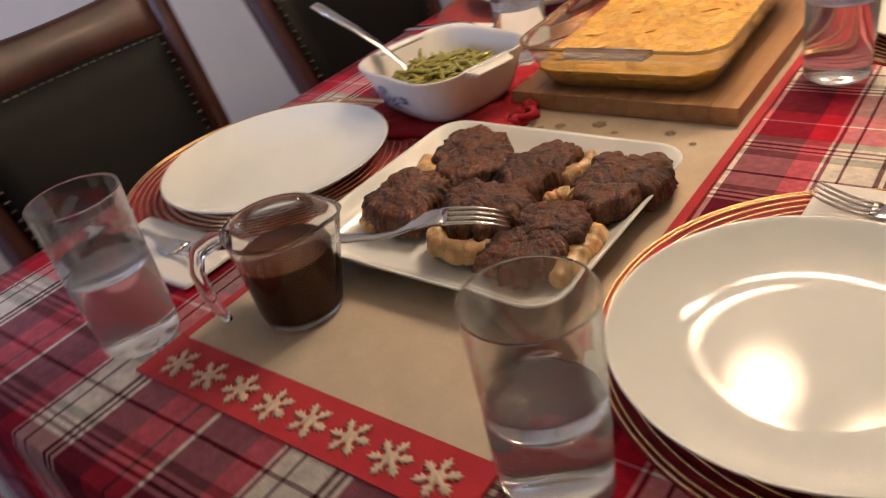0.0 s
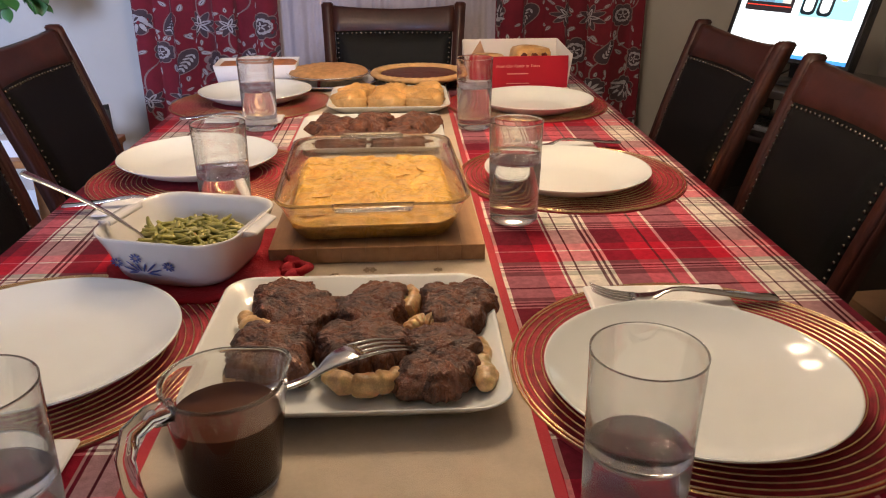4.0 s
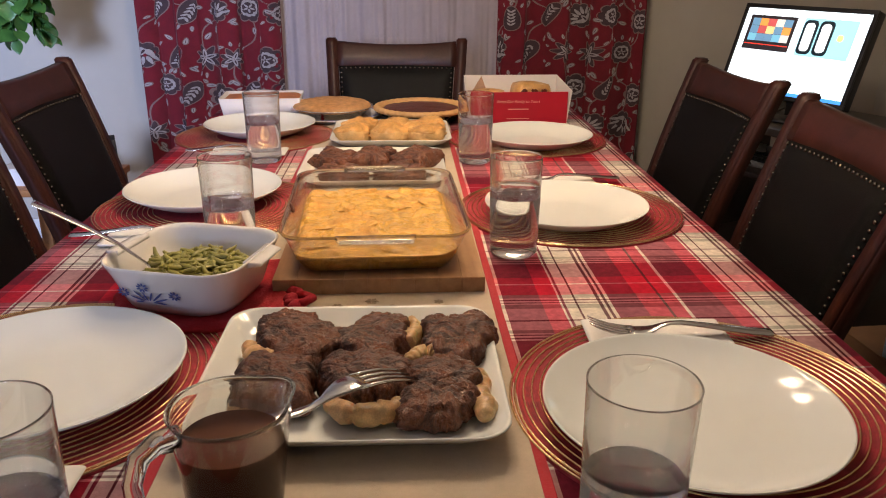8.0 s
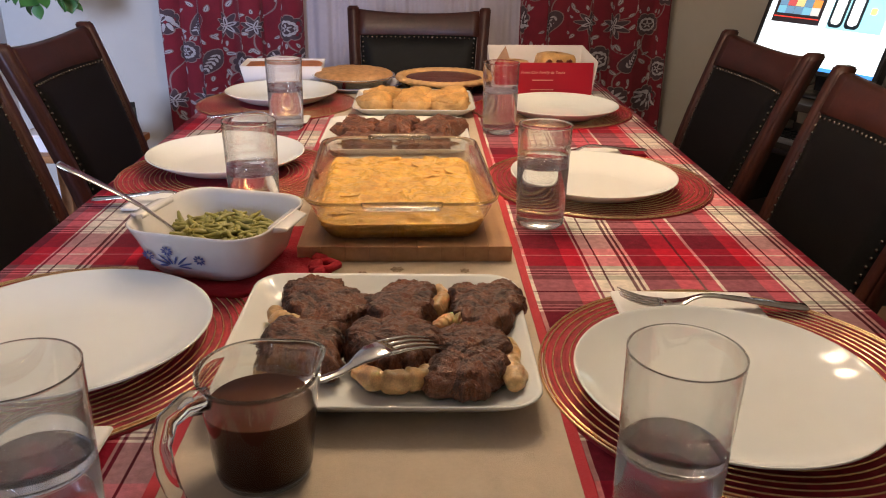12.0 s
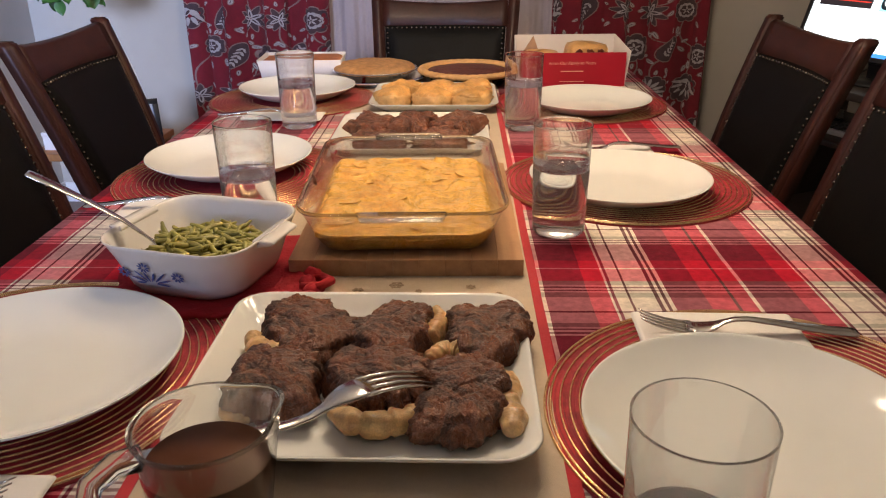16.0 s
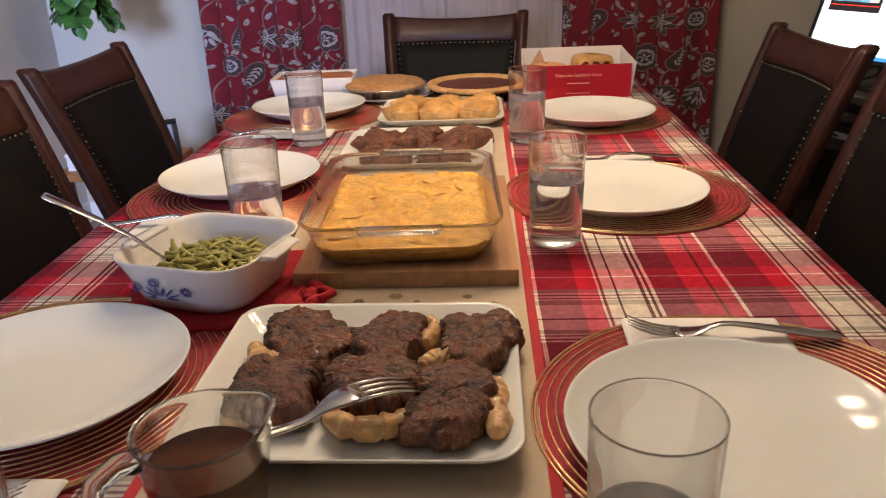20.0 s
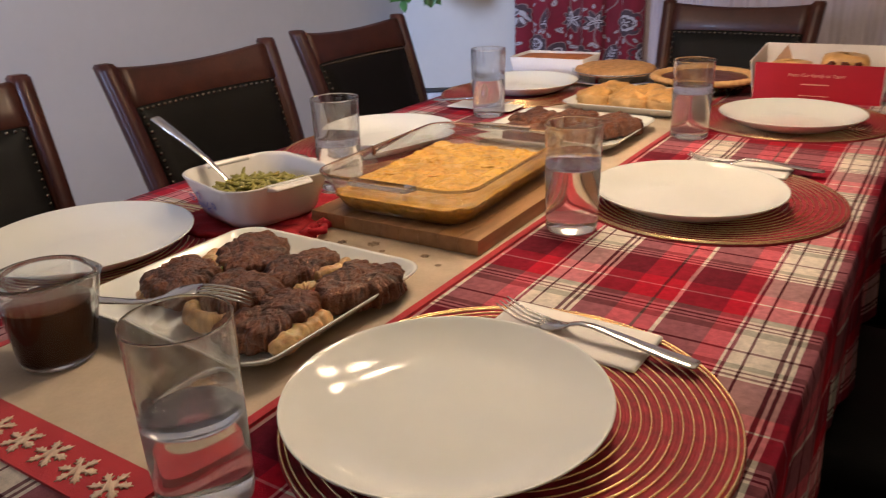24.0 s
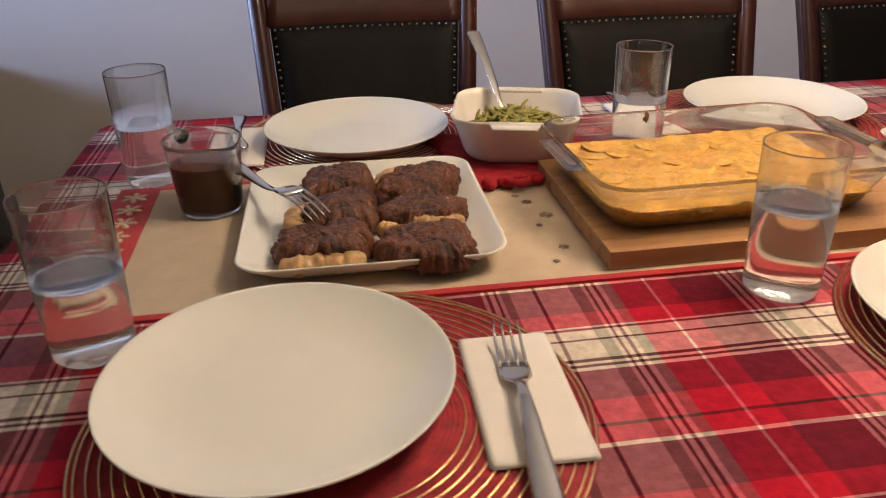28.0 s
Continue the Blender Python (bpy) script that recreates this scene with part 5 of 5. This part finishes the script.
# ---- curtains ----
def curtain(name, xa, xb, yc, seed, label):
    ob = thing(name, label, "curtain", place((xa + xb) / 2, yc, 0), "floral curtains")
    W_, waves = xb - xa, 3.4
    zt, zb = 2.20, 0.03

    def P(u, z, off=0.0):
        ph = seed * 1.7 + 0.35 * math.sin(z * 1.1 + seed)
        y = 0.020 * math.sin(u * waves * 6.283 + ph) + 0.006 * math.sin(u * waves * 2.3 * 6.283 + seed + z * 0.6)
        return Vector(((u - 0.5) * W_ + 0.010 * math.sin(u * waves * 12.57 + ph), y - off, z))

    nu, nz = 120, 30
    loops = [[P(i / nu, zb + (zt - zb) * j / nz) for i in range(nu + 1)] for j in range(nz + 1)]
    bm = rings(loops, closed=False)
    ex = bmesh.ops.extrude_face_region(bm, geom=bm.faces[:])
    for g in ex["geom"]:
        if isinstance(g, bmesh.types.BMVert):
            g.co.y += 0.002
    part("fabric", finish(bm), M_CURT, ob)
    gauge = W_ * 1.04
    rnd = random.Random(seed)
    grey, silver, line = bmesh.new(), bmesh.new(), bmesh.new()

    def spot(x, z, off):
        return P(min(max(0.5 + x / gauge, 0.004), 0.996), z, off)

    def shape(bm, x, z, a, pts, off):
        """A filled outline, given by points along and across its own axis, turned by a, round its middle."""
        co, si = math.cos(a), math.sin(a)
        mx, my = sum(p[0] for p in pts) / len(pts), sum(p[1] for p in pts) / len(pts)
        mid = bm.verts.new(spot(x + mx * co - my * si, z + mx * si + my * co, off))
        ring = [[bm.verts.new(spot(x + (mx + (u - mx) * q) * co - (my + (v - my) * q) * si, z + (mx + (u - mx) * q) * si + (my + (v - my) * q) * co, off)) for u, v in pts] for q in (0.5, 1.0)]
        n = len(pts)
        for k in range(n):
            bm.faces.new((mid, ring[0][k], ring[0][(k + 1) % n]))
            bm.faces.new((ring[0][k], ring[1][k], ring[1][(k + 1) % n], ring[0][(k + 1) % n]))

    def petal(bm, x, z, a, ln, wd, off, start=0.0, n=14):
        """A leaf or petal with a pointed tip, growing from (x, z)."""
        pts = []
        for k in range(n):
            t = 2 * math.pi * k / n
            u = 0.5 - 0.5 * math.cos(t)
            pts.append((start + ln * u, wd * math.sin(t) * (1.15 - 0.5 * u)))
        shape(bm, x, z, a, pts, off)

    def scallop(bm, x, z, r, lobes, depth, off, a0=0.0, squash=1.0):
        n = lobes * 6
        pts = [(r * (1 - depth + depth * abs(math.sin(lobes * math.pi * k / n)) ** 0.6) * math.cos(2 * math.pi * k / n), squash * r * (1 - depth + depth * abs(math.sin(lobes * math.pi * k / n)) ** 0.6) * math.sin(2 * math.pi * k / n)) for k in range(n)]
        shape(bm, x, z, a0, pts, off)

    def leaf(x, z, a, ln):
        petal(line, x, z, a, ln, ln * 0.27, 0.0012)
        petal(silver, x, z, a, ln * 0.80, ln * 0.18, 0.0024, ln * 0.10)
        petal(grey, x, z, a, ln * 0.55, ln * 0.035, 0.0036, ln * 0.18, 8)

    def bloom(x, z, r, a, kind):
        if kind == 0:  # a wide fan flower, seen from the side
            scallop(line, x, z, r * 1.05, 9, 0.16, 0.0012, a, 0.86)
            scallop(grey, x, z, r * 0.97, 9, 0.16, 0.0024, a, 0.86)
            for k in range(7):
                b = a + (k - 3) * 0.42
                petal(silver, x - 0.35 * r * math.cos(a), z - 0.35 * r * math.sin(a), b, r * 0.62, r * 0.105, 0.0036, r * 0.38)
            for k in (-1, 1):
                petal(silver, x - 0.5 * r * math.cos(a), z - 0.5 * r * math.sin(a), a + k * 1.1, r * 0.62, r * 0.17, 0.0048)
            petal(silver, x - 0.55 * r * math.cos(a), z - 0.55 * r * math.sin(a), a, r * 0.55, r * 0.15, 0.0054)
            petal(grey, x - 0.55 * r * math.cos(a), z - 0.55 * r * math.sin(a), a, r * 0.38, r * 0.07, 0.0062, r * 0.06)
        elif kind == 1:  # a round flower with a dark heart
            scallop(line, x, z, r * 0.96, 8, 0.18, 0.0012, a)
            scallop(grey, x, z, r * 0.88, 8, 0.18, 0.0024, a)
            scallop(silver, x, z, r * 0.56, 12, 0.10, 0.0036, a)
            scallop(grey, x, z, r * 0.40, 6, 0.22, 0.0048, a)
            for k in range(5):
                petal(silver, x, z, a + k * 1.2566, r * 0.28, r * 0.06, 0.0060, r * 0.04, 8)
        elif kind == 2:  # a star of long pointed petals
            for k in range(8):
                petal(line, x, z, a + k * 0.7854, r * 0.98, r * 0.24, 0.0012 + 0.0001 * k)
                petal(grey, x, z, a + k * 0.7854, r * 0.86, r * 0.17, 0.0026 + 0.0001 * k, r * 0.05)
            for k in range(5):
                petal(silver, x, z, a + k * 1.2566, r * 0.58, r * 0.14, 0.0042, r * 0.04)
                petal(grey, x, z, a + k * 1.2566, r * 0.40, r * 0.05, 0.0052, r * 0.08, 8)
        else:  # a paisley bud with a feathered middle
            petal(line, x - r * math.cos(a), z - r * math.sin(a), a, r * 2.05, r * 0.62, 0.0012, 0, 20)
            petal(grey, x - r * math.cos(a), z - r * math.sin(a), a, r * 1.90, r * 0.55, 0.0024, r * 0.07, 20)
            for k in range(5):
                for q in (-1, 1):
                    petal(silver, x + (-0.55 + 0.26 * k) * r * math.cos(a), z + (-0.55 + 0.26 * k) * r * math.sin(a), a + q * 0.75, r * 0.34, r * 0.075, 0.0036, 0, 8)
        for k in (-1, 0, 1):
            leaf(x + r * 1.02 * math.cos(a + 0.5 * k), z + r * 1.02 * math.sin(a + 0.5 * k), a + 0.45 * k, r * 0.42)

    def stem(x0, z0, x1, z1, bend):
        loops_ = []
        for k in range(13):
            q = k / 12
            nx_, nz_ = -(z1 - z0), x1 - x0
            b = bend * math.sin(math.pi * q)
            x, z = x0 + (x1 - x0) * q + nx_ * b, z0 + (z1 - z0) * q + nz_ * b
            ln_ = math.hypot(nx_, nz_) or 1
            loops_.append([spot(x - nx_ / ln_ * 0.0026, z - nz_ / ln_ * 0.0026, 0.0008), spot(x + nx_ / ln_ * 0.0026, z + nz_ / ln_ * 0.0026, 0.0008)])
        rings(loops_, closed=False, bm=line)

    step, k, before = 0.150, 0, []
    z = 0.22
    while z < 1.62:
        now = []
        for c in range(5):
            x = (c - 2 + (0.25 if k % 2 else -0.25)) * W_ / 4.5 + rnd.uniform(-0.015, 0.015)
            zz, r = z + rnd.uniform(-0.026, 0.026), rnd.uniform(0.047, 0.060)
            a = rnd.choice((0.9, 1.57, 2.3, 1.2, 4.2))
            bloom(x, zz, r, a, (c * 2 + k * 3 + (c * k) % 3) % 4)
            now.append((x, zz))
            for q in range(3):
                b = a + 1.6 + q * 1.1 + rnd.uniform(-0.2, 0.2)
                leaf(x + 1.25 * r * math.cos(b), zz + 1.25 * r * math.sin(b), b + rnd.uniform(-0.7, 0.7), rnd.uniform(0.026, 0.036))
        for (x0, z0), (x1, z1) in zip(before, now):
            stem(x0, z0 + 0.02, x1, z1 - 0.02, rnd.choice((-0.3, 0.3, 0.22)))
        before = now
        z += step
        k += 1
    part("silver_print", finish(silver, False), M_CURTW, ob, "silver printed petals and leaves", kind="stuff")
    part("grey_print", finish(grey, False), M_CURTG, ob, "dark grey printed flower heads", kind="stuff")
    part("outline_print", finish(line, False), M_CURTL, ob, "taupe printed stems and outlines", kind="stuff")


curtain("curtain", -1.038, -0.480, 2.80, 3, "crimson curtain printed with grey and silver flowers, hanging straight")
curtain("curtain", 0.378, 0.985, 2.80, 8, "crimson curtain with silver flowers beside the beige wall")
rod = thing("curtain_rod", "dark metal curtain rod above the window", "curtain rod", place(-0.03, 2.80, 2.215))
part("pole", tube([(-1.1, 0, 0), (1.1, 0, 0)], 0.011, 12), M_BRONZE, rod)
for s in (-1, 1):
    part("bracket", box(0.02, 0.12, 0.02, (s * 1.0, 0.06, 0.0), 0.003), M_BRONZE, rod)
loops = []
for j in range(3):
    z = (0.05, 1.1, 2.2)[j]
    loops.append([(-0.54 + 1.0 * i / 300, 2.865 + 0.010 * math.sin(i * 0.11) * math.sin(i * 0.031 + 0.4) + 0.006 * math.sin(i * 0.26 + 1.3 * math.sin(i * 0.05)) + 0.0025 * math.sin(i * 0.71 + 2 * math.sin(i * 0.09)), z) for i in range(301)])
sh_bm = rings(loops, closed=False)
solo("sheer_curtain", finish(sh_bm), M_SHEER, "pale mauve sheer curtain in fine vertical folds", "curtain")
solo("window_1", rings([[(x, 2.896, z) for x, z in ((-0.55, 0.75), (0.6, 0.75), (0.6, 2.1), (-0.55, 2.1))], [(x, 2.884, z) for x, z in ((-0.55, 0.75), (0.6, 0.75), (0.6, 2.1), (-0.55, 2.1))]]), M_BLACK, "dark window at night behind a sheer curtain", "window", kind="structure")
for s, (x0, x1, y0, y1) in enumerate([(XL, XR, YF - 0.012, YF), (XL, XL + 0.012, YN, YF - 0.012), (XR - 0.012, XR, YN, YF - 0.012)]):
    solo("baseboard", box(x1 - x0, y1 - y0, 0.09, ((x0 + x1) / 2, (y0 + y1) / 2, 0.045)), M_CEIL, "white painted baseboard along the wall", "baseboard", kind="structure")

# ---- desk with a monitor ----
DK = pose(1.31, 2.17, 0, 0, 0, -62.7)
desk = thing("computer_desk", "dark cluttered computer desk in the corner", "desk", DK @ pose(0, 0.12, 0))
part("desktop", box(0.85, 0.55, 0.025, (0.05, 0.02, 0.655), 0.003), M_DESK, desk)
part("keyboard_shelf", box(0.80, 0.40, 0.018, (0.05, -0.06, 0.50), 0.003), M_DESK, desk)
part("lower_shelf", box(0.80, 0.45, 0.018, (0.05, 0.02, 0.16), 0.003), M_DESK, desk)
for s in (-1, 1):
    part("side_panel", box(0.022, 0.53, 0.642, (0.05 + s * 0.41, 0.02, 0.321), 0.003), M_DESK, desk)
mon = thing("monitor", "black flat computer monitor showing a bright web page", "monitor", DK @ pose(0, 0, 0.668))
part("stand_base", lathe([(0.0, 0.0), (0.10, 0.0), (0.10, 0.008), (0.03, 0.016), (0.0, 0.016)], 32), M_BLACK, mon, "", pose(0, 0.06, 0))
part("stand_neck", box(0.05, 0.03, 0.16, (0, 0.055, 0.09), 0.004), M_BLACK, mon)
mw, mh = 0.50, 0.31
mz = 0.228
LEAN = Matrix.Translation((0, 0, mz)) @ pose(0, 0, 0, -18) @ Matrix.Translation((0, 0, -mz))
part("housing", box(mw, 0.034, mh, (0, 0.02, mz), 0.006), M_BLACK, mon, "", LEAN)
bz = 0.014
for w, h, x, z in ((mw, bz, 0, mz + mh / 2 - bz / 2), (mw, bz, 0, mz - mh / 2 + bz / 2), (bz, mh - 2 * bz, -mw / 2 + bz / 2, mz), (bz, mh - 2 * bz, mw / 2 - bz / 2, mz)):
    part("bezel", box(w, 0.008, h, (x, 0.001, z), 0.001), M_BLACK, mon, "", LEAN)


def screen_bit(name, x, z, w, h, col, strength, layer, label=""):
    m = emit(name, col, strength)
    part(name, box(w, 0.0006, h, (x, 0.0015 - 0.0007 * layer, z)), m, mon, label, LEAN)


sw, sh = mw - 2 * bz, mh - 2 * bz
screen_bit("screen", 0, mz, sw, sh, (0.86, 0.95, 1.0), SCREEN, 0, "glowing white web page")
screen_bit("taskbar", 0, mz - sh / 2 + 0.006, sw, 0.012, (0.05, 0.25, 0.75), SCREEN, 1)
vx, vz = -0.118, mz + 0.058
screen_bit("video_window", vx, vz, 0.190, 0.118, (0.05, 0.04, 0.05), 0.3, 1, "dark video player")
random.seed(3)
for j in range(3):
    for i in range(5):
        c = random.choice([(0.9, 0.35, 0.08), (0.2, 0.5, 0.7), (0.75, 0.75, 0.7), (0.6, 0.1, 0.1), (0.15, 0.3, 0.45), (0.9, 0.7, 0.3)])
        screen_bit("video_patch", vx - 0.066 + i * 0.033, vz - 0.016 + j * 0.026, 0.032, 0.025, c, SCREEN * 0.6, 2)
screen_bit("progress_bar", vx, vz - 0.040, 0.178, 0.003, (0.9, 0.05, 0.03), SCREEN * 0.6, 2)
px_, pz = 0.095, mz + 0.056
screen_bit("photo", px_ + 0.008, pz, 0.195, 0.125, (0.35, 0.72, 0.82), SCREEN * 0.75, 1, "pale blue photograph of two trays")


def flat_rr(name, x, z, w, h, r, col, strength, layer):
    lo = [(x + a, 0.0012 - 0.0007 * layer, z + b) for a, b, _ in rrect(w, h, r, 0, 5)]
    hi = [(p[0], p[1] - 0.0006, p[2]) for p in lo]
    part(name, rings([lo, hi]), emit(name, col, strength), mon, "", LEAN)


for s in (-1, 1):
    flat_rr("tray_picture", px_ - 0.030 + s * 0.030, pz, 0.027, 0.056, 0.016, (0.03, 0.05, 0.07), 0.3, 2)
    flat_rr("tray_filling", px_ - 0.030 + s * 0.030, pz, 0.017, 0.046, 0.013, (0.9, 0.95, 0.95), SCREEN, 3)
flat_rr("orange_picture", px_ + 0.058, pz + 0.005, 0.010, 0.010, 0.006, (0.95, 0.75, 0.2), SCREEN, 2)
kb = thing("keyboard", "grey computer keyboard on the desk shelf", "keyboard", DK @ pose(0.0, 0.0, 0.509))
part("case", box(0.40, 0.14, 0.018, (0, 0, 0.009), 0.004), M_GREY, kb)
for j in range(4):
    for i in range(12):
        part("key", box(0.026, 0.022, 0.006, (-0.175 + i * 0.0318, -0.045 + j * 0.03, 0.0205), 0.0), M_BLACK, kb)
for i, (x, y, w, d, h, mt, lb) in enumerate([(-0.25, 0.05, 0.16, 0.22, 0.03, M_CARDW, "stack of white papers on the desk shelf"), (0.25, 0.06, 0.18, 0.24, 0.05, M_GREY, "grey electronics box on the desk shelf")]):
    b = bmesh.new()
    for k in range(5):
        box(w - 0.004 * (k % 2), d - 0.003 * (k % 3), h / 5 - 0.0006, (0.002 * (k % 2), 0, h / 5 * (k + 0.5)), bm=b)
    solo("paper_stack" if i == 0 else "electronics_box", finish(b, False), mt, lb, "papers" if i == 0 else "box", DK @ pose(x, y, 0.509))
for i in range(3):
    pts = [(-0.15 + 0.05 * i, 0.14, 0.72), (-0.18 + 0.06 * i, 0.05, 0.69), (-0.22 + 0.07 * i, -0.10, 0.6705), (-0.26 + 0.08 * i, -0.16, 0.62), (-0.24 + 0.07 * i, -0.15, 0.55), (-0.15 + 0.06 * i, -0.05, 0.512)]
    solo("cable", tube(pts, 0.0035, 6), M_BLACK, "black cable hanging over the desk edge", "cable", DK, "desk cables")

# ---- boxes by the wall ----
def carton(m, w, d, h, label):
    ob = thing("cardboard_box", label, "box", m, "cardboard boxes")
    part("carton", box(w, d, h, (0, 0, h / 2), 0.003), M_CARDB, ob)
    for s in (-1, 1):
        part("flap", box(w, d / 2 - 0.002, 0.004, (0, s * d / 4, h + 0.002)), M_CARDB, ob)
    part("tape", box(0.05, d + 0.002, 0.0006, (0, 0, h + 0.0046)), M_OAK, ob, "brown packing tape")


carton(place(1.40, 1.18, 0, 6), 0.42, 0.40, 0.28, "brown cardboard box on the floor")
carton(place(1.50, 1.30, 0.2856, -4), 0.26, 0.24, 0.17, "small brown cardboard box stacked on another")
tb = thing("tissue_box", "blue and white patterned tissue box on a carton", "tissue box", place(1.27, 1.10, 0.2856, 12))
part("carton", box(0.12, 0.22, 0.09, (0, 0, 0.045), 0.003), mat("pale_blue_print", (0.42, 0.52, 0.66), 0.6, var=0.6, scale=70), tb)
part("tissue", lump(0.02, 0.045, 0.025, 91, 0.4, 2, 2), M_NAPKIN, tb, "white tissue", pose(0, 0, 0.09))

# ---- side table with picture frame, plant ----
st = thing("side_table", "low orange oak side table beside the wall", "side table", place(-1.20, 2.26, 0))
part("top", box(0.36, 0.36, 0.025, (0, 0, 0.4375), 0.004), M_OAK, st)
for sx in (-1, 1):
    for sy in (-1, 1):
        part("leg", box(0.04, 0.04, 0.425, (sx * 0.15, sy * 0.15, 0.2125), 0.003), M_OAK, st)
fr = thing("picture_frame", "black framed pale photograph standing on the side table", "picture frame", pose(-1.06, 2.19, 0.452, -10, 0, 32))
for w, h, x, z in ((0.19, 0.018, 0, 0.009), (0.19, 0.018, 0, 0.141), (0.018, 0.114, -0.086, 0.075), (0.018, 0.114, 0.086, 0.075)):
    part("frame_bar", box(w, 0.016, h, (x, 0, z), 0.002), M_BLACK, fr)
part("photograph", box(0.154, 0.004, 0.114, (0, 0.003, 0.075)), mat("grey_photo", (0.42, 0.45, 0.50), 0.3, var=0.5, scale=18), fr, "pale grey photograph")
part("easel_strut", box(0.03, 0.004, 0.13, (0, 0.030, 0.062), 0), M_BLACK, fr, "", pose(0, 0, 0, -8))
for i, (x, y, w, d, h, mt, lb) in enumerate([(-1.30, 2.18, 0.09, 0.10, 0.06, M_CARDW, "small white card box on the side table"), (-1.30, 2.34, 0.09, 0.08, 0.09, M_BLUE, "small dark blue box on the side table")]):
    o = thing("small_box", lb, "box", place(x, y, 0.45, 10 * i))
    part("carton", box(w, d, h * 0.8, (0, 0, h * 0.4), 0.002), mt, o)
    part("lid", box(w + 0.004, d + 0.004, h * 0.22, (0, 0, h * 0.89), 0.002), mt, o)
pt = thing("hanging_plant", "trailing green pothos in a white hanging pot", "plant", place(-1.33, 2.42, 1.11))
part("pot", lathe([(0.0, 0.0), (0.07, 0.0), (0.095, 0.13), (0.10, 0.14), (0.092, 0.14), (0.068, 0.008), (0.0, 0.008)], 32), M_TERRA, pt)
part("soil", lathe([(0.0, 0.125), (0.088, 0.122), (0.08, 0.1)], 24), M_CARDB, pt)
for k in range(3):
    a = 2.09 * k
    part("hanger", tube([(0.097 * math.cos(a), 0.097 * math.sin(a), 0.14), (0.0, 0.0, 0.55), (0.0, 0.0, ZC - 1.11)], 0.002, 5), M_TERRA, pt)
lf = bmesh.new()
left, right, mid = [], [], []
for k in range(9):
    t = k / 8
    w = 0.030 * math.sin(math.pi * min(1, t * 0.92 + 0.08)) ** 0.8 * (1 - 0.25 * t)
    z = 0.006 * math.sin(3 * t)
    left.append(lf.verts.new((t * 0.062, w, z + 0.006)))
    right.append(lf.verts.new((t * 0.062, -w, z + 0.006)))
    mid.append(lf.verts.new((t * 0.062, 0, z)))
for k in range(8):
    lf.faces.new((left[k], left[k + 1], mid[k + 1], mid[k]))
    lf.faces.new((mid[k], mid[k + 1], right[k + 1], right[k]))
leaf = part("leaf", finish(lf), M_LEAF, pt)
leaf.matrix_basis = pose(0.08, -0.05, 0.05, 0, 60, 0)
random.seed(12)
for k in range(150):
    a = random.random() * 6.283
    r = random.uniform(0.03, 0.085)
    z = random.uniform(-0.21, 0.17) * (0.6 + 0.4 * (r / 0.085))
    o = new("leaf", leaf.data)
    o.parent = pt
    o.matrix_basis = pose(r * math.cos(a), r * math.sin(a), z, random.uniform(-40, 40), random.uniform(20, 95), math.degrees(a) + random.uniform(-50, 50)) @ Matrix.Scale(random.uniform(0.8, 1.25), 4)
for k in range(7):
    a = 0.9 * k
    part("vine", tube([(0.085 * math.cos(a), 0.085 * math.sin(a), 0.14), (0.098 * math.cos(a), 0.098 * math.sin(a), 0.10), (0.09 * math.cos(a + 0.2), 0.09 * math.sin(a + 0.2), -0.05), (0.07 * math.cos(a + 0.4), 0.07 * math.sin(a + 0.4), -0.19)], 0.0016, 5), M_LEAF, pt)
cb = thing("black_cabinet", "black low cabinet standing against the wall", "cabinet", place(-1.55, -1.13, 0))
part("carcass", box(0.38, 0.42, 0.60, (0, 0, 0.31), 0.006), M_BLACK, cb)
part("door", box(0.008, 0.39, 0.54, (0.195, 0, 0.31), 0.002), M_BLACK, cb)
part("foot", box(0.34, 0.38, 0.02, (0, 0, 0.005)), M_BLACK, cb)
